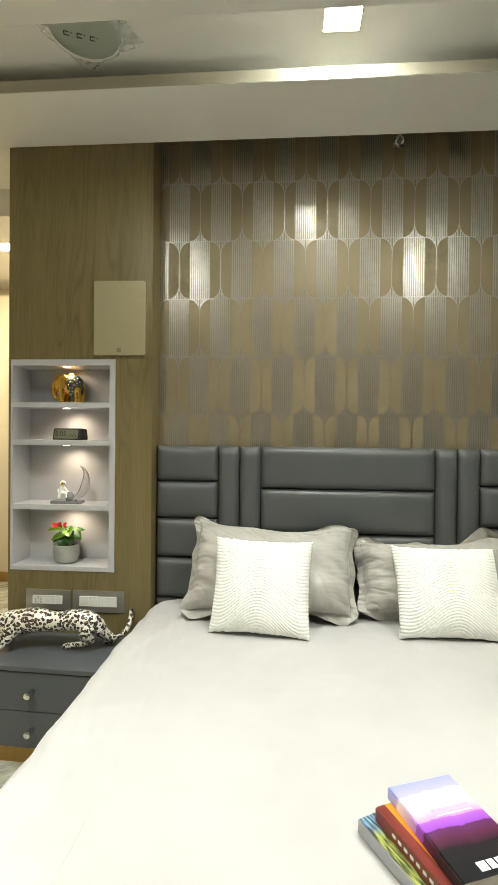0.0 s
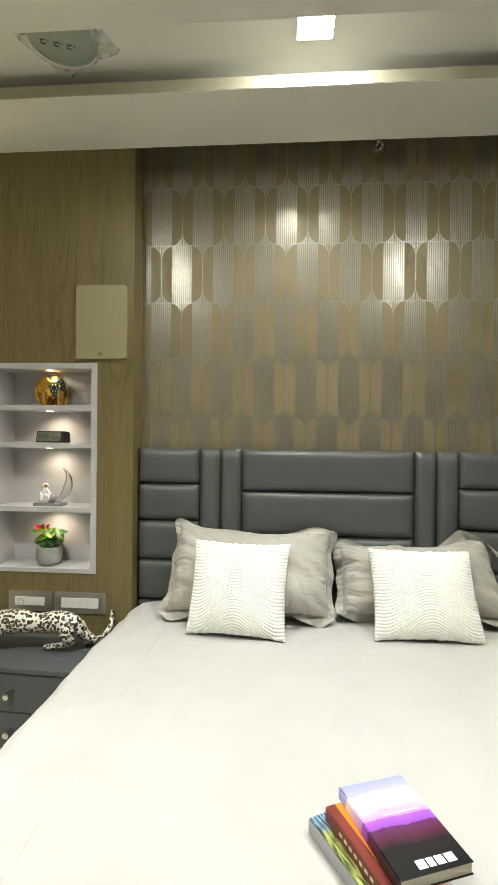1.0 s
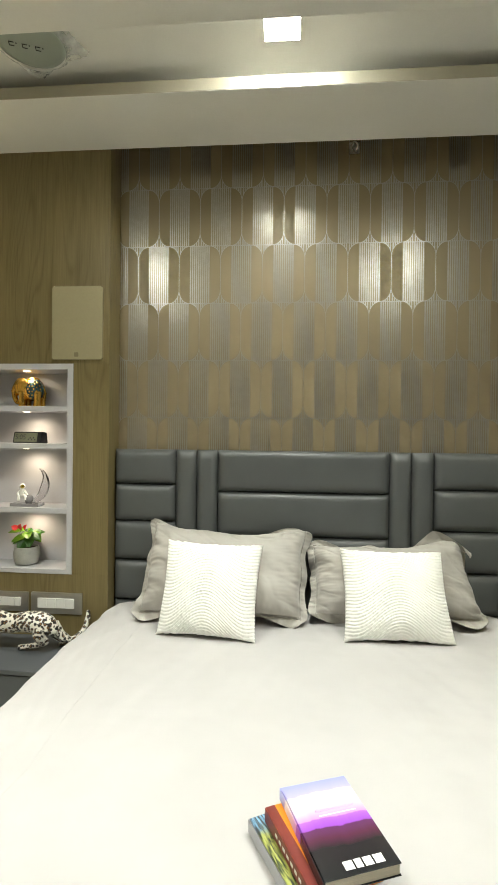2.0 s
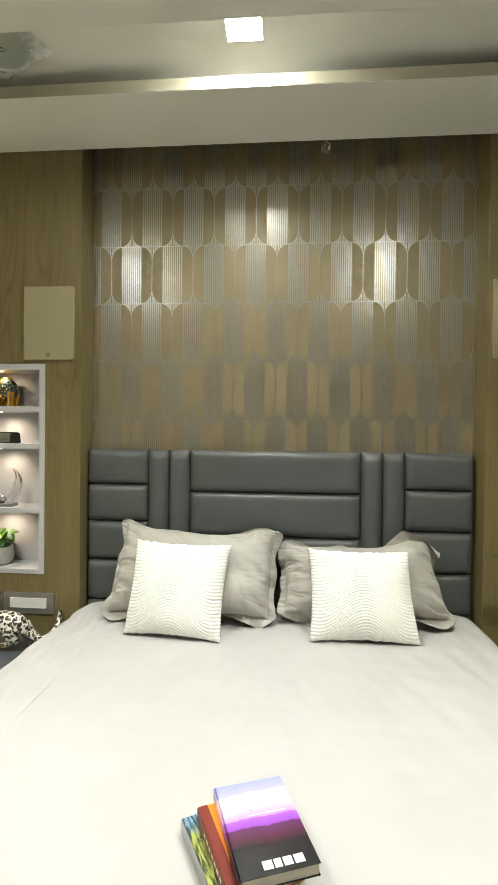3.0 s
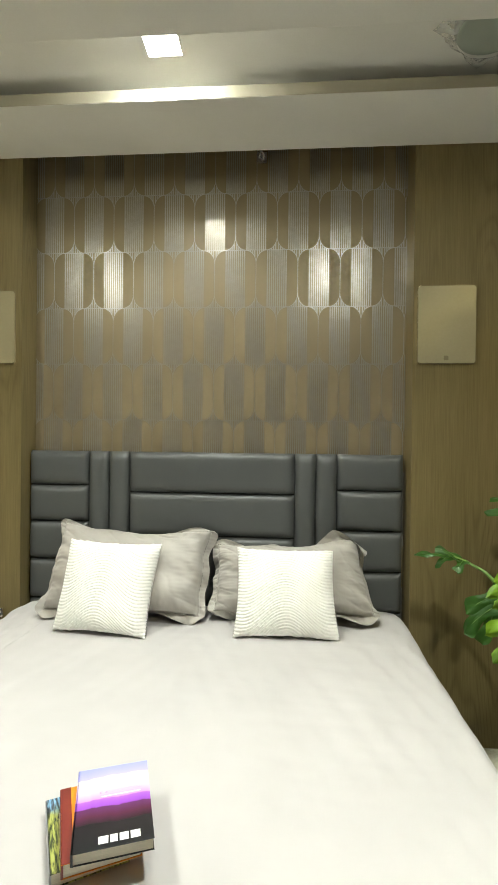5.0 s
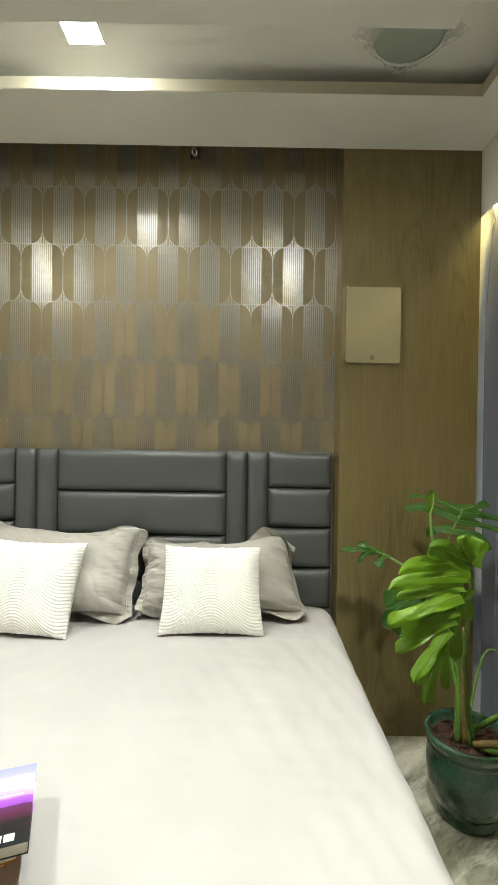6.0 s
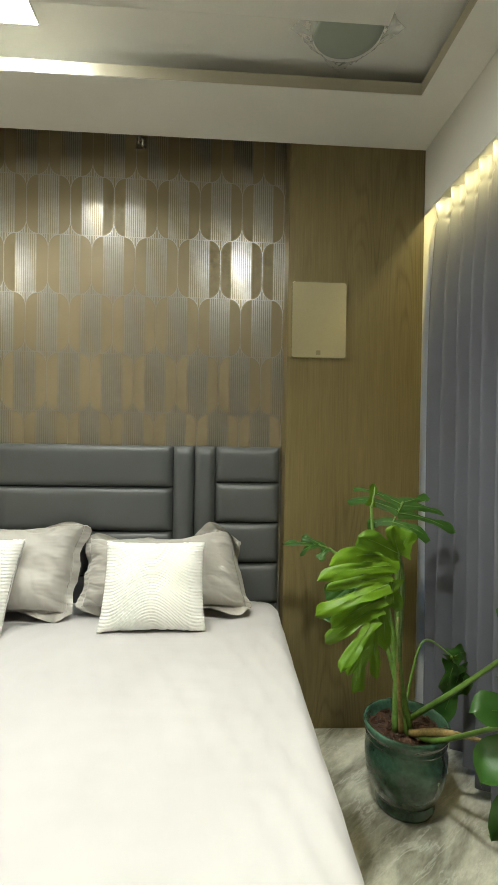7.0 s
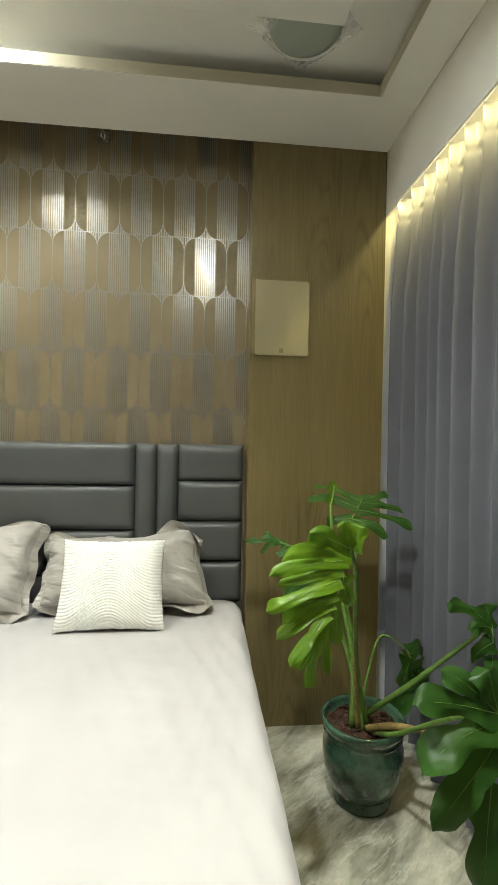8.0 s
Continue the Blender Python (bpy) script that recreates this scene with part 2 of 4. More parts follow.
M = {
    # for the added dark wall half behind the camera
    "taupe": surf("dark_reflected_wall", (0.14, 0.12, 0.095), 0.6, 0, 0.04, 3, 180, 0.06),
    "lip": surf("beige_lip", (0.50, 0.46, 0.35), 0.5, 0, 0.04, 3, 180, 0.05),
    "paint": surf("wall_paint", (0.83, 0.815, 0.76), 0.6, 0, 0.03, 3, 180, 0.06),
    "cream": surf("cream_paint", (0.72, 0.64, 0.48), 0.45, 0, 0.04, 3, 180, 0.05),
    "wood": wood_veneer("oak_veneer", (0.124, 0.094, 0.037), (0.302, 0.236, 0.106)),
    "paper": wallpaper_paint("foil_wallpaper"),
    "stone": stone("grey_marble"),
    "leather": surf("grey_leather", (0.088, 0.092, 0.090), 0.42, 0, 0.10, 5, 420, 0.22, depth=0.0012),
    "piping": surf("grey_backing", (0.035, 0.037, 0.037), 0.6, 0, 0.1),
    "sheet": cloth("cotton_sheet", (0.488, 0.472, 0.462), 800, 0.28),
    "pillow": cloth("sateen_pillow", (0.415, 0.392, 0.350), 800, 0.13, 0.3, 0.50, 13),
    "cushion": cloth("white_plush", (0.90, 0.89, 0.83), 500, 0.10, 0.5, 0.9),
    "curtain": cloth("curtain_cloth", (0.152, 0.156, 0.184), 700, 0.10, 0.0, 0.85),
    "sheer": cloth("sheer_cloth", (0.75, 0.78, 0.8), 700, 0.1),
    "laminate": surf("blue_grey_laminate", (0.088, 0.095, 0.104), 0.38, 0, 0.05, 3, 200, 0.04),
    "plinth": wood_veneer("honey_wood", (0.50, 0.29, 0.07), (0.68, 0.43, 0.13)),
    "niche": surf("pale_grey_laminate", (0.50, 0.49, 0.50), 0.45, 0, 0.03, 4, 200, 0.04),
    "plate": surf("bronze_glass", (0.475, 0.415, 0.255), 0.20, 0.35, 0.04, 2, 90, 0.02, coat=0.3),
    "plate_edge": surf("bronze_trim", (0.50, 0.43, 0.26), 0.25, 0.6, 0.05),
    "steel": surf("brushed_steel", (0.46, 0.45, 0.42), 0.34, 0.85, 0.08, 5, 300, 0.08, (0.1, 1, 1)),
    "chrome": surf("chrome", (0.75, 0.74, 0.72), 0.10, 1.0, 0.02),
    "switch": surf("white_plastic", (0.80, 0.79, 0.74), 0.3, 0, 0.02),
    "black": surf("black_plastic", (0.015, 0.015, 0.016), 0.35, 0, 0.1),
    "lcd": surf("lcd_glass", (0.16, 0.17, 0.12), 0.25, 0, 0.03),
    "gold": surf("gold_leaf", (0.85, 0.52, 0.11), 0.22, 1.0, 0.15, 30, 160, 0.5),
    "jewel": surf("teal_enamel", (0.07, 0.13, 0.14), 0.25, 0.4, 0.45, 90, 200, 0.9),
    "acrylic": clear("smoky_acrylic", (0.80, 0.80, 0.82), 0.03, 1.35),
    "smoke": surf("smoky_resin", (0.30, 0.29, 0.30), 0.12, 0.3, 0.1, coat=0.4),
    "pearl": surf("white_enamel", (0.85, 0.84, 0.80), 0.2, 0, 0.03),
    "visor": surf("gold_visor", (0.75, 0.55, 0.08), 0.15, 1.0, 0.05),
    "pot_grey": surf("speckled_stoneware", (0.40, 0.40, 0.36), 0.5, 0, 0.15, 20, 240, 0.2),
    "pot_green": surf("green_glaze", (0.046, 0.105, 0.066), 0.09, 0, 0.45, 9, 60, 0.04, coat=0.6, spread=0.04),
    "soil": surf("bark_soil", (0.060, 0.026, 0.012), 0.9, 0, 0.5, 40, 160, 0.9, depth=0.01),
    "leaf": leaf_paint("monstera_leaf", (0.040, 0.120, 0.006), (0.145, 0.270, 0.013)),
    "leaf_dark": leaf_paint("monstera_leaf_deep", (0.016, 0.062, 0.011), (0.040, 0.122, 0.016)),
    "vein": surf("pale_vein", (0.20, 0.34, 0.07), 0.4, 0, 0.1),
    "stem": surf("green_stem", (0.13, 0.24, 0.045), 0.4, 0, 0.3, 20, 90, 0.2),
    "stem_dry": surf("dry_stem", (0.28, 0.20, 0.07), 0.6, 0, 0.35, 30, 120, 0.3),
    "red": surf("red_bract", (0.62, 0.035, 0.035), 0.3, 0, 0.15),
    "leopard": leopard_paint("leopard_enamel"),
    "cover": cover_art("violet_cover"),
    "maroon": surf("maroon_cover", (0.20, 0.032, 0.022), 0.35, 0, 0.15),
    "orange": surf("orange_cover", (0.85, 0.30, 0.02), 0.3, 0, 0.08),
    "grass_art": grass_cover("grass_cover"),
    "page": surf("book_paper", (0.70, 0.64, 0.50), 0.8, 0, 0.12, 30, 900, 0.4, (1, 1, 40)),
    "greycover": surf("grey_cover", (0.35, 0.35, 0.36), 0.35, 0, 0.05),
    "ink": surf("white_print", (0.88, 0.87, 0.85), 0.4, 0, 0.02),
    "faint": surf("mauve_print", (0.62, 0.42, 0.62), 0.4, 0, 0.02),
    "bag": film_paint("plastic_film"),
    "disc": surf("grey_green_grille", (0.36, 0.40, 0.35), 0.5, 0, 0.06, 6, 300, 0.2),
    "lamp_on": glow("lit_diffuser", (0.955, 0.99, 0.905), 255.0),
    "spot_on": glow("lit_spot", (1.0, 0.86, 0.62), 5.0),
    "led_on": glow("lit_strip", (1.0, 0.85, 0.5), 6.0),
    "dusk": glow("dusk_sky", (0.28, 0.48, 0.85), 3.2),
    "glass": clear("window_glass", (1, 1, 1), 0.0, 1.45),
}


# ---- mesh helpers ----
def thing(name, m, label, category, group="", kind=""):
    ob = new(name)
    ob.empty_display_size = 0.05
    ob.matrix_world = m
    return tagged(ob, label, category, group, kind)


def part(name, bm, material, parent=None, label="", smooth=False, local=None):
    mesh = bpy.data.meshes.new(name)
    bmesh.ops.recalc_face_normals(bm, faces=bm.faces)
    if smooth:
        for fc in bm.faces:
            fc.smooth = True
    bm.to_mesh(mesh)
    bm.free()
    for mt in material if isinstance(material, (list, tuple)) else [material]:
        mesh.materials.append(mt)
    ob = new(name, mesh)
    if parent:
        ob.parent = parent
    if local is not None:
        ob.matrix_local = local
    return tagged(ob, label)


def box(x0, x1, y0, y1, z0, z1, soft=0.0, bm=None, seg=2):
    one = bmesh.new()
    bmesh.ops.create_cube(one, size=1, matrix=Matrix.Translation(((x0 + x1) / 2, (y0 + y1) / 2, (z0 + z1) / 2)) @ Matrix.Diagonal((x1 - x0, y1 - y0, z1 - z0, 1)))
    if soft:
        bmesh.ops.bevel(one, geom=one.edges[:], offset=soft, segments=seg, affect="EDGES", profile=0.6)
    return merged(bm, one)


def merged(bm, one, slot=0):
    if bm is None:
        return one
    for fc in one.faces:
        fc.material_index = slot
    mesh = bpy.data.meshes.new("tmp")
    one.to_mesh(mesh)
    one.free()
    bm.from_mesh(mesh)
    bpy.data.meshes.remove(mesh)
    return bm


def sheet_grid(fn, nu, nv, wrap=False):
    """A surface from fn(u, v), u and v from 0 to 1."""
    bm = bmesh.new()
    rows = [[bm.verts.new(fn(i / nu, j / nv)) for i in range(nu + (0 if wrap else 1))] for j in range(nv + 1)]
    for a, b in zip(rows, rows[1:]):
        n = len(a)
        for i in range(n if wrap else n - 1):
            k = (i + 1) % n
            bm.faces.new((a[i], a[k], b[k], b[i]))
    return bm


def lathe(profile, seg=40):
    """profile: (radius, z) from the bottom up."""
    bm = bmesh.new()
    rings = [[bm.verts.new((r * math.cos(2 * math.pi * i / seg), r * math.sin(2 * math.pi * i / seg), z)) for i in range(seg)] for r, z in profile]
    for a, b in zip(rings, rings[1:]):
        for i in range(seg):
            k = (i + 1) % seg
            bm.faces.new((a[i], a[k], b[k], b[i]))
    bm.faces.new(rings[0][::-1])
    bm.faces.new(rings[-1])
    return bm


def smooth_line(points, n):
    """Catmull-Rom through the points, n samples."""
    p = [Vector(q) for q in points]
    p = [2 * p[0] - p[1]] + p + [2 * p[-1] - p[-2]]
    out = []
    for k in range(n + 1):
        s = k / n * (len(p) - 3)
        i = min(int(s), len(p) - 4)
        t = s - i
        a, b, c, d = p[i:i + 4]
        out.append(0.5 * (2 * b + (c - a) * t + (2 * a - 5 * b + 4 * c - d) * t * t + (3 * b - a - 3 * c + d) * t ** 3))
    return out


def tube(points, radii, n=16, seg=10, bm=None, flat=1.0, slot=0):
    line = smooth_line(points, n)
    rr = smooth_line([(r, 0, 0) for r in radii], n)
    one = bmesh.new()
    rings = []
    side = None
    for i, c in enumerate(line):
        way = (line[min(i + 1, n)] - line[max(i - 1, 0)]).normalized()
        if side is None:
            side = way.orthogonal().normalized()
        side = (side - way * side.dot(way)).normalized()
        up = way.cross(side)
        r = max(rr[i].x, 0.0005)
        rings.append([one.verts.new(c + r * (math.cos(a) * side + flat * math.sin(a) * up)) for a in (2 * math.pi * j / seg for j in range(seg))])
    for a, b in zip(rings, rings[1:]):
        for j in range(seg):
            k = (j + 1) % seg
            one.faces.new((a[j], a[k], b[k], b[j]))
    one.faces.new(rings[0][::-1])
    one.faces.new(rings[-1])
    return merged(bm, one, slot)


def ball(c, r, bm=None, seg=16, m=None, slot=0):
    one = bmesh.new()
    r = (r, r, r) if isinstance(r, (int, float)) else r
    bmesh.ops.create_uvsphere(one, u_segments=seg, v_segments=seg // 2 + 2, radius=1, matrix=Matrix.Translation(c) @ (m or Matrix()) @ Matrix.Diagonal((*r, 1)))
    return merged(bm, one, slot)


def rounded_plate(w, h, depth, radius, seg=6):
    """Upright plate with rounded corners; local x across, z up from its bottom, front at -depth."""
    ring = []
    for cx, cz, a0 in ((w / 2 - radius, radius, -90), (w / 2 - radius, h - radius, 0), (-w / 2 + radius, h - radius, 90), (-w / 2 + radius, radius, 180)):
        ring += [(cx + radius * math.cos(radians(a0 + 90 * k / seg)), cz + radius * math.sin(radians(a0 + 90 * k / seg))) for k in range(seg + 1)]
    bm = bmesh.new()
    front = bm.faces.new([bm.verts.new((x, -depth, z)) for x, z in ring])
    ext = bmesh.ops.extrude_face_region(bm, geom=[front])
    bmesh.ops.translate(bm, vec=(0, depth, 0), verts=[g for g in ext["geom"] if isinstance(g, bmesh.types.BMVert)])
    return bm


def written(name, text, size, material, parent, local, depth=0.0004):
    cu = bpy.data.curves.new(name, "FONT")
    cu.body, cu.size, cu.extrude, cu.align_x, cu.align_y = text, size, depth, "CENTER", "CENTER"
    tmp = new("tmp_text", cu)
    mesh = bpy.data.meshes.new_from_object(tmp.evaluated_get(bpy.context.evaluated_depsgraph_get()))
    bpy.data.objects.remove(tmp)
    mesh.materials.append(material)
    ob = new(name, mesh)
    ob.parent = parent
    ob.matrix_local = local
    return ob


def setting(name, bm, material, label, category, smooth=False):
    return tagged(part(name, bm, material, None, "", smooth), label, category, "", "structure")


def wob(x, y=0.0, z=0.0):
    return noise.noise(Vector((x, y, z)))


# ---- the room ----
WALL_Y, PANEL_Y = 2.33, 2.195
setting("floor", box(-2.7, 2.5, -2.3, 4.5, -0.1, 0.0), M["stone"], "polished grey marble floor with pale veins", "floor")
setting("wall_north", box(-0.52, 1.44, WALL_Y, WALL_Y + 0.12, 0, 2.95), M["paper"], "taupe wallpaper with metallic ribbed ogee pattern behind the bed", "wall")
setting("wall_return", box(2.024, 2.42, 2.262, 2.40, 0, 2.95), M["paint"], "white painted wall return beside the curtain", "wall")
setting("wall_south", box(-2.7, -0.05, -2.32, -2.2, 0, 2.95), M["paint"], "plain light painted bedroom wall", "wall")
# dark half added out of view so the foil's right side reflects dark
setting("south_reflection_wall", box(-0.05, 2.5, -2.32, -2.2, 0, 2.95), M["taupe"], "unseen dark half of the south wall, added for the wallpaper foil to reflect", "wall")
setting("wall_west", box(-2.72, -2.6, -2.2, 4.5, 0, 2.95), M["cream"], "cream painted wall along the passage", "wall")
setting("wall_passage", box(-2.6, -1.0, 4.4, 4.5, 0, 2.95), M["cream"], "cream painted wall at the end of the passage", "wall")
setting("wall_passage_side", box(-1.158, -1.0, 2.42, 4.4, 0, 2.95), M["cream"], "cream side wall of the passage", "wall")


def east_wall():
    bm = box(2.40, 2.52, -2.2, 0.2, 0, 2.95)
    box(2.40, 2.52, 2.22, 2.26, 0, 2.95, 0, bm)
    box(2.40, 2.52, 0.2, 2.22, 2.15, 2.95, 0, bm)
    box(2.40, 2.52, 0.2, 2.22, 0, 0.06, 0, bm)
    setting("wall_east", bm, M["paint"], "painted wall with a tall window behind the curtain", "wall")
    win = thing("window_1", pose(2.46, 1.285, 0.09), "tall window hidden behind the drawn curtain", "window", "", "structure")
    fr = box(-0.03, 0.03, -0.925, -0.875, 0, 2.03)
    for b in ((-0.03, 0.03, 0.875, 0.925, 0, 2.03), (-0.03, 0.03, -0.875, 0.875, 0, 0.05), (-0.03, 0.03, -0.875, 0.875, 1.98, 2.03), (-0.03, 0.03, -0.02, 0.02, 0.05, 1.98)):
        box(*b, 0, fr)
    part("window_frame", fr, M["switch"], win)
    for y0 in (-0.873, 0.022):
        pane = part("pane", box(-0.004, 0.004, y0, y0 + 0.851, 0.052, 1.978), M["glass"], win)
        pane.visible_shadow = False
    sky = setting("backdrop", box(2.9, 2.92, -0.6, 2.9, -0.3, 3.0), M["dusk"], "dim blue dusk sky outside the window", "sky")


east_wall()


def cladding():
    """Oak-veneered columns on both sides of the bed recess; the one by the passage is cut out for the niche."""
    x0, x1, nx0, nx1, nz0, nz1 = -1.158, -0.462, -1.146, -0.636, 0.716, 1.718
    bm = box(x0, x1, PANEL_Y, 2.42, 0, nz0, 0.0015)
    box(x0, x1, PANEL_Y, 2.42, nz1, 2.95, 0.0015, bm)
    box(nx1, x1, PANEL_Y, 2.42, nz0, nz1, 0.0, bm)
    box(x0, nx0, PANEL_Y, 2.42, nz0, nz1, 0.0, bm)
    box(nx0, nx1, 2.37, 2.42, nz0, nz1, 0.0, bm)
    setting("wall_panel_west", bm, M["wood"], "olive-brown oak veneer wall panel with a display niche", "wall panel")
    setting("wall_panel_east", box(1.382, 2.02, PANEL_Y, 2.42, 0, 2.95, 0.002), M["wood"], "olive-brown oak veneer wall panel beside the curtain", "wall panel")


cladding()


def ceilings():
    up = box(-2.7, 2.5, -2.3, 4.5, 2.95, 3.05)
    box(-1.75, 1.95, -1.75, 2.0, CEIL, CEIL + 0.02, 0, up)
    setting("ceiling", up, M["paint"], "white painted recessed ceiling", "ceiling")
    # dropped border with a low lip round the recess
    bm = box(-2.6, 2.02, 1.85, PANEL_Y, SOFFIT, SOFFIT + 0.025)
    box(1.852, 2.02, -1.6, 1.85, SOFFIT, SOFFIT + 0.025, 0, bm)
    box(-2.6, -1.65, -1.6, 1.85, SOFFIT, SOFFIT + 0.025, 0, bm)
    box(-2.6, 2.02, -2.2, -1.6, SOFFIT, SOFFIT + 0.025, 0, bm)
    lip = None
    for b in ((-1.67, 1.872, 1.848, 1.868), (1.850, 1.870, -1.6, 1.848), (-1.67, -1.65, -1.6, 1.848), (-1.67, 1.872, -1.62, -1.6)):
        lip = box(*b, SOFFIT + 0.002, SOFFIT + 0.048, 0, lip)
    setting("ceiling_lip", lip, M["lip"], "narrow beige band along the inner edge of the ceiling border", "ceiling trim")
    # closes the pocket above the border
    for b in ((-2.6, 2.02, 2.0, 2.02), (1.95, 1.97, -1.75, 2.0), (-1.77, -1.75, -1.75, 2.0), (-2.6, 2.02, -1.77, -1.75)):
        box(*b, SOFFIT + 0.025, 2.95, 0, bm)
    setting("ceiling_border", bm, M["paint"], "dropped white gypsum ceiling border round the recess", "ceiling")
    setting("ceiling_island", box(-1.25, 1.612, -1.2, 1.549, SOFFIT, CEIL, 0.003), M["paint"], "dropped white gypsum panel in the middle of the ceiling", "ceiling")
    setting("ceiling_passage", box(-2.6, -1.158, PANEL_Y, 4.4, 2.75, 2.80), M["paint"], "white passage ceiling", "ceiling")
    setting("passage_beam", box(-2.6, -1.158, 2.62, 2.92, 2.60, 2.75), M["paint"], "white painted beam across the passage", "beam")
    setting("pelmet", box(2.022, 2.032, -2.2, 2.262, 2.425, 2.95), M["paint"], "white curtain pelmet board under the ceiling", "pelmet")
    setting("pelmet_ceiling", box(2.032, 2.40, -2.2, 2.262, 2.545, 2.565), M["paint"], "white top of the curtain pocket", "ceiling")


ceilings()


def downlight(x, y, z):
    ob = thing("downlight", pose(x, y, z), "lit square recessed downlight in the white ceiling", "downlight", "ceiling downlights")
    rim = box(-0.070, 0.070, -0.070, -0.0625, -0.006, 0)
    for b in ((-0.070, 0.070, 0.0625, 0.070), (-0.070, -0.0625, -0.0625, 0.0625), (0.0625, 0.070, -0.0625, 0.0625)):
        box(*b, -0.006, 0, 0, rim)
    part("trim_ring", rim, M["switch"], ob)
    part("diffuser", box(-0.062, 0.062, -0.062, 0.062, -0.004, 0), M["lamp_on"], ob, "glowing white diffuser")


for lx, ly, lz, _ in LAMPS:
    downlight(lx, ly, lz)
downlight(-1.92, 3.41, 2.75)
tagged(part("led_strip", box(2.062, 2.074, -1.2, 2.2, 2.476, 2.486), M["led_on"]), "warm glowing light strip inside the curtain pelmet", "strip light")


def wrapped_speaker(x, y, turn, marked):
    ob = thing("ceiling_speaker", pose(x, y, CEIL, 0, 0, turn), "round grey-green ceiling speaker wrapped in clear plastic film", "speaker", "ceiling speakers")
    part("grille", lathe([(0.104, -0.030), (0.122, -0.026), (0.128, -0.014), (0.130, 0)], 36), M["disc"], ob, "grey-green round grille", True)

    def film(u, v):
        a = 2 * math.pi * u
        edge = 0.205 / (abs(math.cos(a)) + abs(math.sin(a))) * (1 + 0.10 * wob(3 * math.cos(a), 3 * math.sin(a), turn))
        r = 0.122 + max(0.012, edge - 0.122) * v
        return r * math.cos(a), r * math.sin(a), -0.032 * (1 - v) - 0.005 - 0.008 * v + 0.010 * wob(12 * math.cos(a), 12 * math.sin(a), 3 * v) * v

    bag = part("plastic_film", sheet_grid(film, 96, 5, True), M["bag"], ob, "crumpled clear plastic film", True)
    bag.visible_shadow = False
    if marked:
        for k in range(3):
            for bar in ((0.0, 0.018, 0.0, 0.003), (0.0, 0.018, 0.017, 0.020), (0.0, 0.003, 0.003, 0.017), (0.024, 0.028, 0.002, 0.006)):
                part("print_mark", box(-0.075 + 0.045 * k + bar[0], -0.075 + 0.045 * k + bar[1], 0.005 + bar[2], 0.005 + bar[3], -0.0325, -0.031), M["black"], ob)


wrapped_speaker(-0.572, 1.685, 20, True)
wrapped_speaker(1.508, 1.680, -5, False)

# ---- curtain side ----
def curtain(name, x, y0, y1, z0, z1, pitch, amp, material, label, seed, nv=46, lead=0.0):
    ob = thing(name, pose(x, y0, 0), label, "curtain")
    span = y0 - y1

    def face(u, v):
        """Pinch pleats: a knot every pitch under the head, three fingers fanning above it, one rounded column falling below."""
        y = span * u
        z = z0 + (z1 - z0) * (1 - (1 - v) ** 2)
        knot = z1 - 0.100
        low = max(0.0, knot - z) / (knot - z0)
        head = max(0.0, min(1.0, (z - knot) / 0.09))
        node = math.exp(-((z - knot) / 0.016) ** 2)
        ph = (y - 0.046) / pitch + 0.12 * wob(y * 3, seed) + 0.30 * low ** 0.7 * wob(y * 3.3, low * 0.9, seed + 3)
        q = ph - math.floor(ph + 0.5)
        col = 0.5 + 0.5 * math.cos(2 * math.pi * q)
        size = 1 + 0.7 * wob(y * 6.5, 2 + low * 0.5, seed)
        grow = 0.42 + 0.58 * min(1.0, low / 0.16) ** 0.7
        out = amp * size * grow * (2 * col ** 0.95 - 0.95) + amp * 0.26 * math.cos(4 * math.pi * q + 1.2 + 2 * wob(y * 4, seed)) * min(1.0, low * 4)
        near = math.exp(-(q / 0.20) ** 2)
        out += 0.004 * node * near - 0.008 * node * (1 - near)
        out += head * (0.009 * math.cos(6 * math.pi * q) * math.exp(-(q / 0.36) ** 2) + 0.006 * near + 0.004 * wob(y * 40, z * 8, seed))
        gather = math.exp(-max(0.0, knot - z) / 0.22) * (1 - head)
        out += 0.012 * gather * math.cos(6.6 * math.pi * q + 1.5 * wob(y * 9, seed)) * math.exp(-(q / 0.4) ** 2) * (1 - node)
        pinch = -q * pitch * 0.60 * math.exp(-(q / 0.30) ** 2) * node
        sink = 0.010 * head * (1 - near)
        return -out - lead * math.exp(-((y / 0.045) ** 2)), -(y + pinch), z - sink

    part("cloth", sheet_grid(face, int(span / pitch * 34), nv), material, ob, "", True)
    return ob


curtain("curtain", 2.128, 2.236, -1.4, 0.038, 2.500, 0.109, 0.046, M["curtain"], "long blue-grey pinch-pleated curtain drawn across the window", 1.7, 130, 0.030)
curtain("sheer_curtain", 2.290, 2.06, -1.4, 0.03, 2.50, 0.11, 0.02, M["sheer"], "white sheer curtain behind the grey one", 4.2, 12)


# ---- bed ----
def puffed(w, h, depth):
    """Upholstered block: local x across, z up, padded towards -y."""
    def face(u, v):
        a, b = 2 * u - 1, 2 * v - 1
        ex, ez = min(u, 1 - u) * w, min(v, 1 - v) * h
        e = min(1.0, ex / 0.03), min(1.0, ez / 0.03)
        roll = math.sqrt(max(0, 1 - (1 - e[0]) ** 2)) * math.sqrt(max(0, 1 - (1 - e[1]) ** 2))
        return (u - 0.5) * w, -depth * roll * (0.8 + 0.2 * (1 - a * a) * (1 - b * b)), v * h

    return face


def ease(k, n):
    """Samples crowded near both ends."""
    return 0.5 - 0.5 * math.cos(math.pi * k / n)


